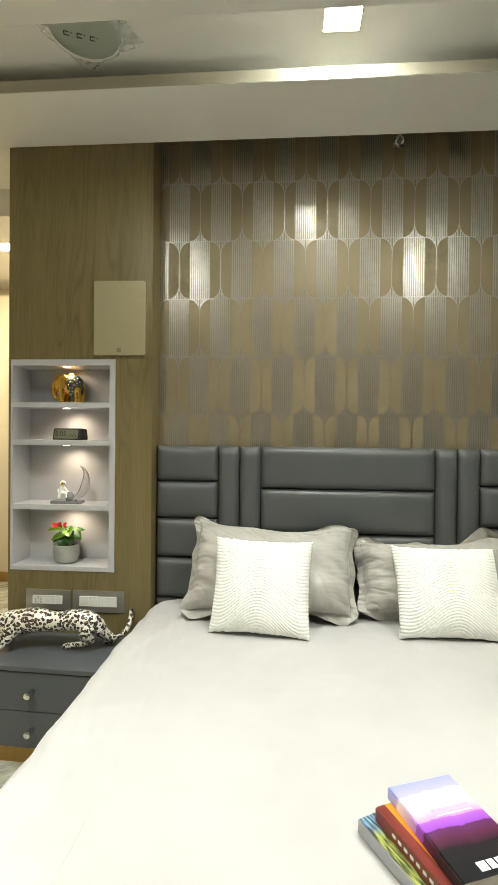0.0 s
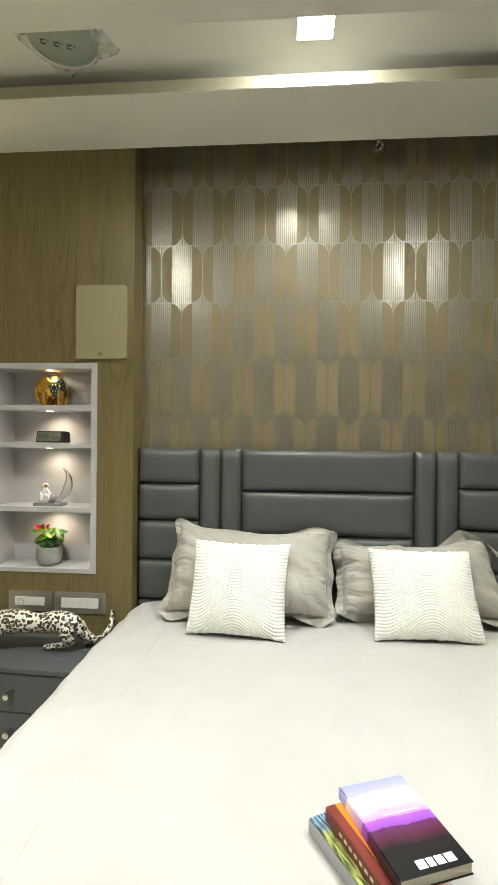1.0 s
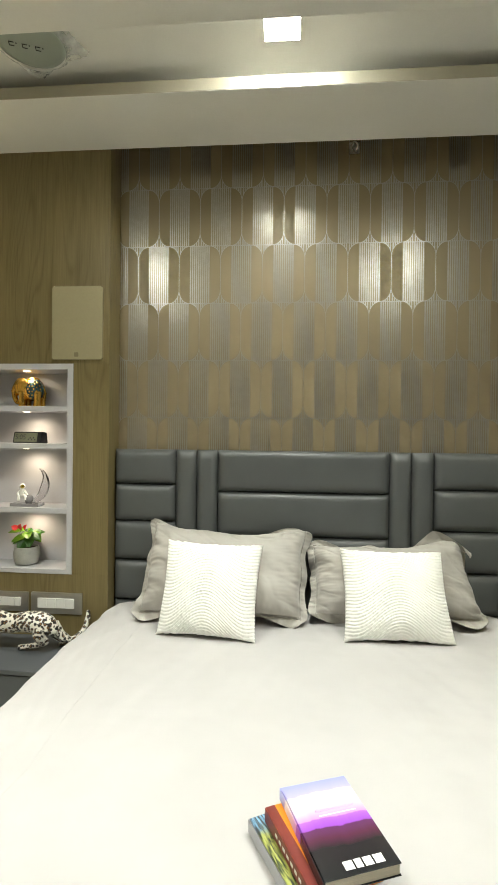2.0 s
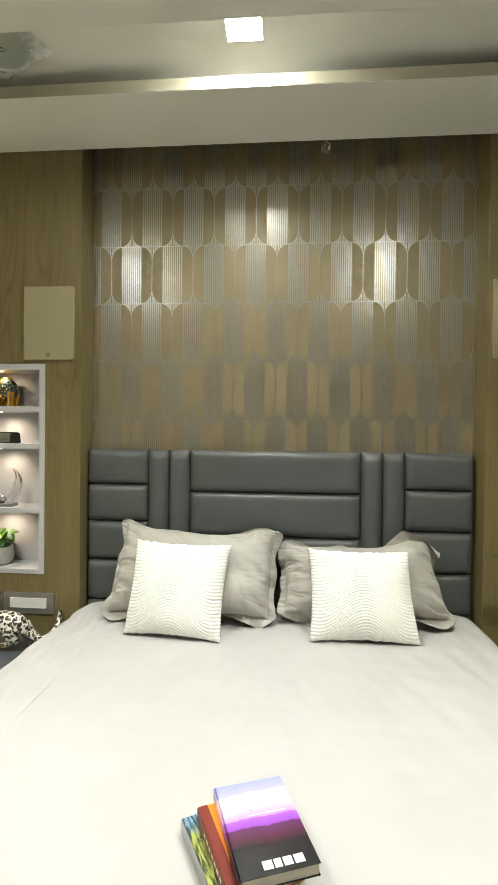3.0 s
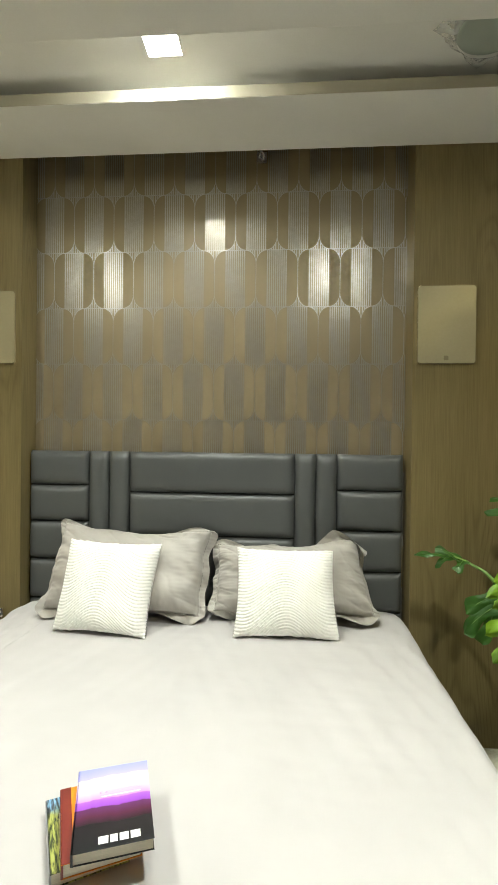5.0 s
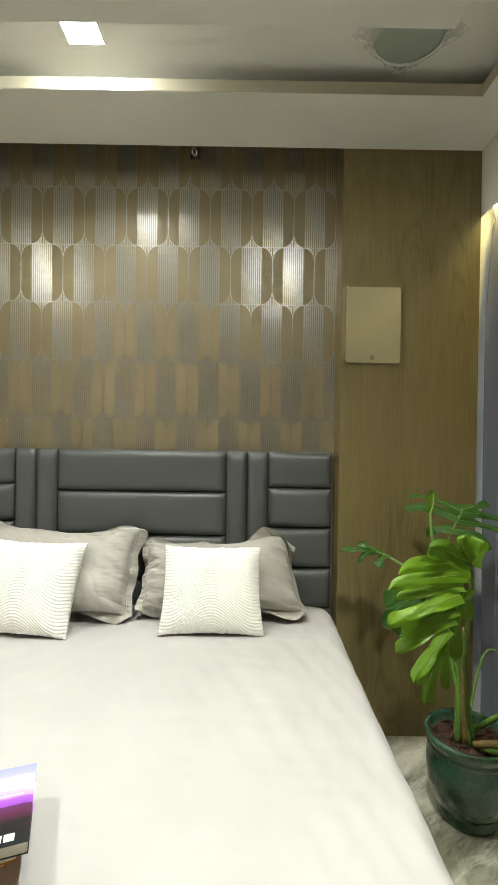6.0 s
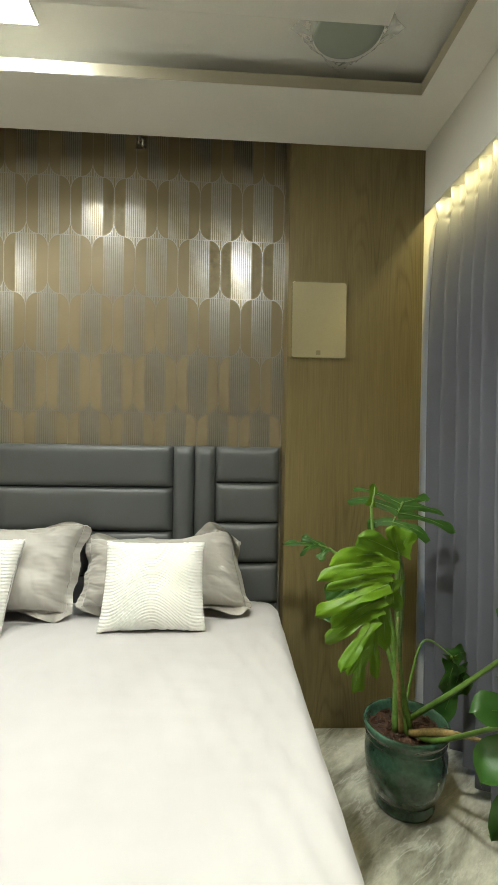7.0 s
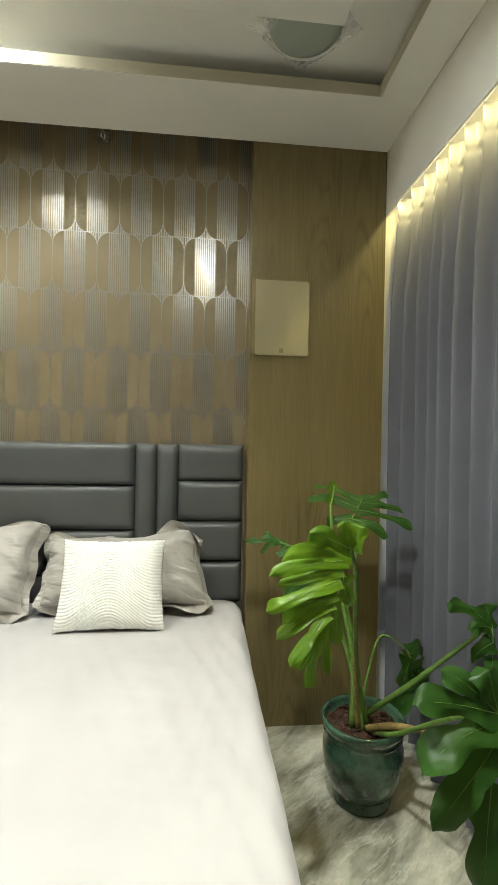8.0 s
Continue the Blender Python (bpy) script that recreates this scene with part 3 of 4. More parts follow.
def puff_mesh(w, h, depth, nu=18, nv=14):
    fn = puffed(w, h, depth)
    return sheet_grid(lambda u, v: fn(ease(u * nu, nu), ease(v * nv, nv)), nu, nv)


def build_bed():
    bed = thing("bed", pose(0.453, 1.28, 0), "king-size bed with a dark grey padded leather headboard", "bed")
    part("base", box(-0.895, 0.895, -0.99, 0.985, 0.03, 0.30, 0.012), M["leather"], bed, "dark grey upholstered bed base")
    part("mattress", box(-0.890, 0.890, -0.985, 0.985, 0.302, 0.560, 0.035, seg=3), M["sheet"], bed, "white mattress", True)
    board = part("headboard", box(-0.914, 0.914, 1.012, 1.046, 0.02, 1.308, 0.004), M["piping"], bed, "dark grey padded leather headboard")
    cols = [(-0.462, -0.159, (1.316, 1.146, 0.966, 0.776, 0.580, 0.385)), (-0.159, -0.057, (1.316, 0.385)), (-0.057, 0.045, (1.316, 0.385)),
            (0.045, 0.858, (1.316, 1.117, 0.906, 0.695, 0.485)), (0.858, 0.958, (1.316, 0.385)), (0.958, 1.059, (1.316, 0.385)),
            (1.059, 1.368, (1.316, 1.143, 0.950, 0.757, 0.564, 0.385))]
    for x0, x1, zs in cols:
        for top, low in zip(zs, zs[1:]):
            part("padded_panel", puff_mesh(x1 - x0 - 0.002, top - low - 0.002, 0.040), M["leather"], board, "", True, pose((x0 + x1) / 2 - 0.453, 1.013, low + 0.001))


build_bed()


def bedsheet():
    """Fitted cover: flat top, soft shoulders, sides hanging towards the floor."""
    ob = thing("bedsheet", pose(0.453, 1.28, 0), "pale grey cotton bedsheet with soft creases, hanging over the bed's sides", "bedsheet")
    half, top, rad, hem = 0.905, 0.583, 0.055, 0.10
    y0, y1 = -1.02, 1.000
    arc = rad * math.pi / 2
    flat, hang = half - rad, top - rad - hem
    total = flat + arc + hang

    def side(s):
        """Distance from the middle line to (across, height)."""
        if s < flat:
            return s, top
        if s < flat + arc:
            a = (s - flat) / rad
            return flat + rad * math.sin(a), top - rad * (1 - math.cos(a))
        d = s - flat - arc
        return half + 0.05 * d, top - rad - d

    def face(u, v):
        s = (2 * u - 1) * total
        x, z = side(abs(s))
        sg = 1 if s > 0 else -1
        run = (y1 - y0) + arc + 0.42
        q = v * run
        y = y1 - q
        over = q - (y1 - y0 - rad)
        if over > 0:
            if over < arc:
                a = over / rad
                y, dz = y0 + rad - rad * math.sin(a), -rad * (1 - math.cos(a))
            else:
                y, dz = y0 - 0.02 * (over - arc), -rad - (over - arc)
            z = max(hem, min(z, top) + dz)
        head = max(0.0, 1 - q / 0.10)
        z -= 0.012 * head ** 2
        edge = max(0.0, min(1.0, (abs(s) - flat + 0.30) / 0.30)) * (0.55 + 0.45 * wob(y * 3, sg * 2.0))
        lump = 0.0022 * wob(x * 3.1, y * 2.3, 1) + 0.0016 * wob(x * 7 + y * 2, y * 3, 4)
        rib = edge * (0.010 * wob(abs(s) * 20 + y * 5, y * 2.2, 7 + sg) + (0.011 if sg < 0 else 0.006) * wob(abs(s) * 42 - y * 8, y * 5, 9 + sg))
        pull = 0.0026 * wob(x * 18 + y * 7, y * 3, 12) + 0.0016 * wob(x * 6, y * 26 + 3 * x, 15)
        drape = 0.012 * max(0.0, abs(s) - flat - arc) / max(hang, 0.01) * math.sin(11 * y + 2 * wob(y * 3))
        wide = 0.030 * min(1.0, q / 0.55) if sg < 0 else 0.008 * max(0.0, 1 - q / 0.5)
        x = sg * (x + rib * 0.7 + max(0, edge) * drape + wide * abs(s) / total * 1.5) * (1 - 0.035 * max(0.0, 1 - q / 0.09) ** 2)
        return x, y, z + lump + rib + pull

    part("cloth", sheet_grid(face, 220, 190), M["sheet"], ob, "", True)
    for u in (0.5 - 0.668 / total / 2,):
        part("seam", tube([Vector(face(u, k / 60)) + Vector((0, 0, 0.0003)) for k in range(2, 48)], [0.0007] * 46, 140, 6), M["sheet"], ob, "fine stitched seam", True)
    for u in (0.0, 1.0):
        part("hem", tube([face(u, k / 40) for k in range(0, 34)], [0.004] * 34, 100, 6), M["sheet"], ob, "stitched hem", True)


bedsheet()


def lofted(corners, thick, margin, sag, seed, seams, ribs=0.0, n=96, pinch=0.0, puff=0.5, flop=0.0):
    """Stuffed case between four corners (bl, br, tr, tl). margin: share of the half size that is a flat flange."""
    bl, br, tr, tl = [Vector(c) for c in corners]
    nrm = (br - bl).cross(tl - bl).normalized()
    w, h = (br - bl).length, (tl - bl).length

    def at(a, b, front):
        u, v = (a + 1) / 2, (b + 1) / 2
        ia, ib = a / (1 - margin), b / (1 - margin * w / h)
        inside = abs(ia) < 1 and abs(ib) < 1
        bow_a, bow_b = pinch * (1 - b * b) * a, pinch * (1 - a * a) * b
        uu, vv = u - bow_a * 0.5, v - bow_b * 0.5
        p = (1 - uu) * (1 - vv) * bl + uu * (1 - vv) * br + uu * vv * tr + (1 - uu) * vv * tl
        fill = ((1 - abs(ia) ** 2.6) * (1 - abs(ib) ** 2.6)) ** puff if inside else 0.0
        off = max(thick * fill, 0.0022)
        crump = 0.016 * wob(a * 2.2 + seed, b * 2.0, seed) + 0.011 * wob(a * 5 + b * 3 + seed, b * 4, seed) * (0.4 + min(1.2, abs(ia)) ** 3)
        crump += 0.006 * wob(a * 9 + seed, b * 3 + a * 4, seed + 9) * min(1.0, abs(ia)) ** 2
        rim = min(1.0, max(abs(ia), abs(ib)) ** 3)
        pucker = rim * (0.005 * wob(a * 9 + seed, b * 9, seed) + 0.004 * wob(a * (22 if abs(ib) > abs(ia) else 7) + seed, b * (7 if abs(ib) > abs(ia) else 18), seed + 2))
        pucker -= 0.004 * max(0.0, 1 - abs(wob(a * 3 + b * 2.2 + seed, b * 1.6 - a, seed + 7)) / 0.10) * min(1.0, 0.25 + rim)
        if ribs:
            ph = v * 30 - 3.5 * math.cos(2 * math.pi * 1.22 * (u - 0.5)) * (1.15 - 0.5 * v)
            crump = crump * 0.25 + ribs * abs(math.sin(math.pi * ph)) ** 0.7 * min(1, 0.35 + 3 * fill)
            pucker = 0.0015 * wob(a * 20, b * 20, seed)
            p = p + (br - bl).normalized() * 0.0014 * math.sin(2 * math.pi * ph) * a * abs(a) ** 6 + (tl - bl).normalized() * 0.004 * wob(a * 12, seed) * b * abs(b) ** 6
        p = p + nrm * ((off if front else -off) + (crump if front else crump * (1 - 0.7 * min(1.0, 3 * fill))) + pucker)
        if flop:
            p.z += 0.045 * math.exp(-((a - 0.66) / 0.20) ** 2) * max(0.0, b) ** 5
            k = max(0.0, (a + b - 1.62) / 0.38)
            p = p + nrm * 0.085 * min(1.0, 1.6 * k) * flop + Vector((0.035, 0, -0.125)) * k * flop
        if margin and not inside:
            corner = min(abs(a), abs(b)) ** 2.2
            da = max(0.0, abs(a) - 1 + margin) * w / 2 * (1 - corner)
            db = max(0.0, abs(b) - 1 + margin * w / h) * h / 2 * (1 - corner)
            p = p - (br - bl).normalized() * (0.25 * da * (1 if a > 0 else -1)) - nrm * (0.75 * da)
            if b > 0:
                p = p - (tl - bl).normalized() * 0.55 * db - nrm * 0.6 * db
                p.z += 0.012 * corner * wob(a * 4, seed)
            else:
                p = p + nrm * 0.5 * db + (tl - bl).normalized() * 0.45 * db
            out = max(abs(ia) - 1, abs(ib) - 1)
            p = p + nrm * (0.34 * out * wob(a * 2.3 + seed, b * 2.0, 2 * seed)) + Vector((0, 0, 0.16 * out * wob(a * 2.0, b * 1.8, seed + 5)))
            k = max(0.0, abs(a) + abs(b) - 1.74) / 0.26
            p = p - (br - bl).normalized() * (0.034 * k * k * (1 if a > 0 else -1)) - (tl - bl).normalized() * (0.026 * k * k * (1 if b > 0 else -1)) + nrm * 0.03 * k * wob(a * 2, b * 2, seed)
        if margin:
            wav = min(1.0, max(abs(a), abs(b)) ** 4)
            p = p + (br - bl).normalized() * 0.018 * wav * wob(b * 2.6 + seed, a, seed) + (tl - bl).normalized() * 0.017 * wav * wob(a * 2.6 + seed, b, seed + 3)
        if sag and b > 0:
            p.z -= sag * (1 - a ** 2) ** 1.2 * b ** 2
        return p

    if margin:
        sa, sb = 1 - margin + 0.010, 1 - margin * w / h + 0.012
        turn = [(-sa, -sb), (sa, -sb), (sa, sb), (-sa, sb), (-sa, -sb)]
        for (a0, b0), (a1, b1) in zip(turn, turn[1:]):
            seams.append([at(a0 + (a1 - a0) * q / 40, b0 + (b1 - b0) * q / 40, True) + nrm * 0.0015 for q in range(41)])
    nn, mm = n, n if not ribs else int(n * 1.2)
    bm = sheet_grid(lambda u, v: at(2 * u - 1, 2 * v - 1, True), nn, mm)
    back = sheet_grid(lambda u, v: at(1 - 2 * u, 2 * v - 1, False), nn, mm // 2 if ribs else mm)
    merged(bm, back)
    bmesh.ops.remove_doubles(bm, verts=bm.verts, dist=0.0004)
    return bm


def soft_thing(name, label, group, corners, mat, **kw):
    base = [sum(c[i] for c in corners) / 4 for i in range(2)] + [min(c[2] for c in corners)]
    ob = thing(name, pose(*base), label, name, group)
    seams = []
    part("case", lofted([[c[i] - base[i] for i in range(3)] for c in corners], seams=seams, **kw), mat, ob, "", True)
    for line in seams:
        part("seam", tube(line, [0.0022] * len(line), 90, 6), mat, ob, "raised stitched seam", True)


soft_thing("pillow", "grey sateen pillow with a wide flange leaning on the headboard", "bed pillows",
           [(-0.285, 2.000, 0.592), (0.482, 2.000, 0.590), (0.500, 2.225, 0.975), (-0.262, 2.205, 1.010)], M["pillow"], thick=0.12, margin=0.095, pinch=0.030, sag=0.045, puff=0.36, seed=1.3, n=130)
soft_thing("pillow", "grey sateen pillow with a folded flange corner leaning on the headboard", "bed pillows",
           [(0.470, 2.040, 0.590), (1.245, 2.055, 0.590), (1.165, 2.225, 0.955), (0.468, 2.230, 0.918)], M["pillow"], thick=0.12, margin=0.095, pinch=0.030, sag=0.040, puff=0.36, seed=3.1, flop=0.9, n=130)
soft_thing("cushion", "square white plush cushion with wavy ribs, propped and slightly turned", "white cushions",
           [(-0.136, 1.872, 0.588), (0.262, 1.835, 0.584), (0.282, 2.022, 0.922), (-0.125, 2.020, 0.935)], M["cushion"], thick=0.084, margin=0.0, sag=0.0, seed=5.2, ribs=0.0042, n=170, pinch=0.060)
soft_thing("cushion", "square white plush cushion with wavy ribs, propped upright", "white cushions",
           [(0.608, 1.885, 0.585), (1.035, 1.890, 0.585), (1.020, 2.045, 0.910), (0.606, 2.055, 0.908)], M["cushion"], thick=0.084, margin=0.0, sag=0.0, seed=8.4, ribs=0.0042, n=170, pinch=0.060)


# ---- books ----
def book(name, m, w, d, h, cover, label, inner=None):
    """Paperback lying flat: local x across from the spine, y up the page, z thickness."""
    ob = thing(name, m, label, "book", "stacked books")
    part("page_block", box(0.003, w - 0.002, 0.002, d - 0.002, 0.0012, h - 0.0012, 0.001), M["page"], ob, "cream page block")
    part("back_cover", box(0, w, 0, d, 0, 0.001), cover, ob)
    part("spine", box(-0.0012, 0.003, 0, d, 0, h, 0.0008), inner or cover, ob)
    part("front_cover", box(0, w, 0, d, h - 0.001, h, 0.0003), cover, ob)
    return ob


BED_Z = 0.5865
book("book", pose(0.402, 0.785, BED_Z, 0, 0, 29), 0.14, 0.19, 0.026, M["grass_art"], "thick paperback with a green grassy cover under two books", M["greycover"])
low_book = book("book", pose(0.427, 0.777, BED_Z + 0.0265, 0, 0, 26), 0.14, 0.192, 0.026, M["orange"], "maroon-spined paperback with an orange cover", M["maroon"])
for k in range(7):
    part("spine_print", box(-0.0022, -0.0014, 0.035 + 0.016 * k, 0.044 + 0.016 * k, 0.0105, 0.0165), M["ink"], low_book)
part("maroon_edge", box(0.001, 0.020, 0.0, 0.192, 0.0262, 0.0266), M["maroon"], low_book, "maroon band by the spine")
top_book = book("book", pose(0.4452, 0.7735, BED_Z + 0.053, 0, 0, 20.0), 0.143, 0.215, 0.022, M["cover"], "paperback with violet hills and pale sky on its cover")
for k, (bx, bw) in enumerate(((0.045, 0.0175), (0.0655, 0.013), (0.082, 0.016), (0.1015, 0.0175))):
    part("title_bar", box(bx, bx + bw, 0.010, 0.027, 0.0221, 0.0225, 0), M["ink"], top_book)
written("print_line", "silence the mind", 0.0125, M["faint"], top_book, pose(0.085, 0.140, 0.0223))
part("subtitle_bar", box(0.048, 0.124, 0.126, 0.1285, 0.0221, 0.0223), M["ink"], top_book)


# ---- nightstand ----
def nightstand():
    ob = thing("nightstand", pose(-0.812, 2.02, 0, 0, 0, -2.4), "blue-grey nightstand with two drawers on a honey-wood plinth", "nightstand")
    part("plinth", box(-0.34, 0.32, -0.125, 0.17, 0.0, 0.085), M["plinth"], ob, "honey-coloured wooden plinth")
    part("body", box(-0.345, 0.325, -0.143, 0.172, 0.086, 0.400, 0.001), M["laminate"], ob)
    part("top", box(-0.350, 0.330, -0.168, 0.174, 0.401, 0.420, 0.002), M["laminate"], ob)
    for z0, z1 in ((0.088, 0.235), (0.2385, 0.396)):
        dr = part("drawer", box(-0.345, 0.325, -0.162, -0.1435, z0, z1, 0.0015), M["laminate"], ob)
        kn = lathe([(0.009, 0), (0.0095, 0.010), (0.0128, 0.015), (0.0138, 0.044), (0.0128, 0.047), (0.005, 0.0475)], 24)
        part("knob", kn, M["chrome"], dr, "polished chrome knob", True, pose(-0.030, -0.162, (z0 + z1) / 2 + 0.006, 90))


nightstand()


def leopard():
    """Prowling figurine: long back, stretched legs, tail curling up at the end."""
    bm = tube([(-1.10, 2.015, 0.535), (-1.02, 2.02, 0.532), (-0.93, 2.03, 0.545), (-0.84, 2.035, 0.538), (-0.75, 2.035, 0.548), (-0.68, 2.035, 0.535), (-0.63, 2.035, 0.505)],
              [0.036, 0.056, 0.052, 0.041, 0.046, 0.046, 0.020], 40, 20)
    tube([(-0.645, 2.04, 0.525), (-0.61, 2.05, 0.475), (-0.575, 2.08, 0.462), (-0.55, 2.13, 0.482), (-0.545, 2.165, 0.52), (-0.548, 2.18, 0.553)], [0.017, 0.012, 0.0105, 0.011, 0.0115, 0.008], 30, 12, bm)
    tube([(-1.01, 1.995, 0.525), (-1.035, 1.965, 0.475), (-1.085, 1.935, 0.440), (-1.145, 1.925, 0.430)], [0.034, 0.024, 0.017, 0.012], 20, 12, bm)
    tube([(-1.03, 2.05, 0.515), (-1.06, 2.07, 0.47), (-1.09, 2.08, 0.435), (-1.14, 2.08, 0.430)], [0.030, 0.022, 0.016, 0.012], 16, 12, bm)
    tube([(-0.685, 2.01, 0.530), (-0.690, 2.00, 0.500), (-0.672, 2.015, 0.468), (-0.725, 2.025, 0.447), (-0.800, 2.03, 0.433)], [0.036, 0.028, 0.015, 0.012, 0.012], 22, 12, bm)
    tube([(-0.67, 2.07, 0.52), (-0.64, 2.08, 0.475), (-0.60, 2.09, 0.448), (-0.615, 2.095, 0.432), (-0.645, 2.095, 0.431)], [0.034, 0.026, 0.015, 0.012, 0.011], 18, 12, bm)
    tube([(-1.08, 2.015, 0.535), (-1.12, 2.01, 0.548), (-1.145, 2.01, 0.545)], [0.032, 0.036, 0.020], 12, 14, bm)
    for dy in (-0.022, 0.022):
        ball((-1.115, 2.01 + dy, 0.582), (0.008, 0.008, 0.011), bm, 10)
    ob = tagged(part("leopard_figurine", bm, M["leopard"], None, "", True), "glossy spotted leopard figurine prowling along the nightstand", "figurine")


leopard()


# ---- niche ----
def niche():
    x0, x1, z0, z1, y0, yb = -1.1455, -0.6365, 0.7165, 1.7175, PANEL_Y - 0.004, 2.352
    ob = thing("display_niche", pose(0, 0, 0), "pale grey laminate wall niche with three shelves and small lit spots", "niche")
    tl, tr, tt, tb = 0.011, 0.028, 0.028, 0.022
    part("frame_side", box(x0, x0 + tl, y0, yb, z0, z1, 0.001), M["niche"], ob)
    part("frame_side", box(x1 - tr, x1, y0, yb, z0, z1, 0.001), M["niche"], ob)
    part("frame_top", box(x0 + tl, x1 - tr, y0, yb, z1 - tt, z1, 0.001), M["niche"], ob)
    part("frame_bottom", box(x0 + tl, x1 - tr, y0, yb, z0, z0 + tb, 0.001), M["niche"], ob)
    part("back_panel", box(x0, x1, yb, yb + 0.016, z0, z1), M["niche"], ob)
    for zt in (1.516, 1.337, 1.030):
        part("shelf", box(x0 + tl, x1 - tr, y0 + 0.002, yb, zt - 0.025, zt, 0.001), M["niche"], ob)
    for z in (z1 - tt, 1.491, 1.312, 1.005):
        part("spot", lathe([(0.012, -0.003), (0.015, -0.002), (0.017, 0)], 20), M["spot_on"], ob, "small glowing warm spot", True, pose(-0.895, 2.245, z))


niche()


def elephant():
    g = ball((0.012, 0, 0.076), (0.062, 0.043, 0.049), None, 24)
    ball((-0.050, 0, 0.092), (0.040, 0.034, 0.044), g, 20)
    tube([(-0.066, 0, 0.100), (-0.082, -0.004, 0.076), (-0.082, -0.006, 0.044), (-0.068, -0.008, 0.022), (-0.054, -0.008, 0.030)], [0.024, 0.019, 0.014, 0.011, 0.007], 22, 12, g)
    for x, y in ((-0.034, -0.020), (-0.022, 0.020), (0.046, -0.020), (0.056, 0.020)):
        tube([(x, y, 0.070), (x, y, 0.03), (x - 0.002, y, 0.0)], [0.024, 0.018, 0.020], 10, 14, g)
    tube([(0.070, 0, 0.095), (0.080, 0, 0.07), (0.074, 0, 0.04)], [0.006, 0.004, 0.004], 8, 8, g)
    for s in (-1, 1):
        ball((-0.028, s * 0.034, 0.092), (0.030, 0.007, 0.038), g, 16)
        tube([(-0.066, s * 0.014, 0.076), (-0.088, s * 0.018, 0.066), (-0.098, s * 0.018, 0.074)], [0.005, 0.004, 0.0015], 8, 8, g)
        for ring, (rx, rz, n) in enumerate(((0.044, 0.040, 15), (0.030, 0.028, 11), (0.015, 0.014, 6))):
            for k in range(n):
                an = 2 * math.pi * (k + 0.5 * ring) / n
                ball((0.022 + rx * math.cos(an), s * (0.031, 0.0405, 0.046)[ring], 0.080 + rz * math.sin(an)), (0.0045, 0.004, 0.0045), g, 8)
    ball((0.022, 0, 0.080), (0.054, 0.0480, 0.053), g, 24, None, 1)
    for k in range(7):
        ball((-0.070 + 0.005 * k, -0.026, 0.112 - 0.004 * abs(k - 3)), (0.004, 0.005, 0.004), g, 8)
    ball((0.016, 0, 0.128), (0.034, 0.026, 0.010), g, 16)
    ob = part("elephant_figurine", g, [M["gold"], M["jewel"]], None, "", True)
    ob.matrix_world = pose(-0.898, 2.285, 1.5165, 0, 0, 8) @ Matrix.Diagonal((0.88, 1.0, 1.07, 1.0))
    tagged(ob, "gilded elephant figurine with a jewelled teal saddle cloth", "figurine")


elephant()


def clock():
    ob = thing("digital_clock", pose(-0.885, 2.262, 1.3375, 0, 0, -9), "black digital desk clock with a grey display", "clock")
    bm = bmesh.new()
    prof = [(-0.030, 0.0), (0.030, 0.0), (0.022, 0.052), (-0.018, 0.056)]
    ends = [[bm.verts.new((x, y, z)) for y, z in prof] for x in (-0.079, 0.079)]
    for i in range(4):
        k = (i + 1) % 4
        bm.faces.new((ends[0][i], ends[0][k], ends[1][k], ends[1][i]))
    bm.faces.new(ends[0][::-1])
    bm.faces.new(ends[1])
    bmesh.ops.bevel(bm, geom=bm.edges[:], offset=0.003, segments=2, affect="EDGES")
    part("body", bm, M["black"], ob)
    tilt = math.degrees(math.atan2(0.012, 0.056))
    scr = part("display", box(-0.070, 0.058, -0.0008, 0.0, 0.006, 0.050), M["lcd"], ob, "grey liquid-crystal display", False, pose(0, -0.0302, 0.001, -tilt))
    written("digits", "5:05", 0.036, M["black"], scr, pose(-0.035, -0.0014, 0.028, 90), 0.0002)
    for k in range(5):
        part("small_mark", box(0.008 + 0.009 * k, 0.014 + 0.009 * k, -0.0014, -0.0009, 0.014 + 0.008 * (k % 2), 0.021 + 0.008 * (k % 2)), M["black"], scr)


clock()


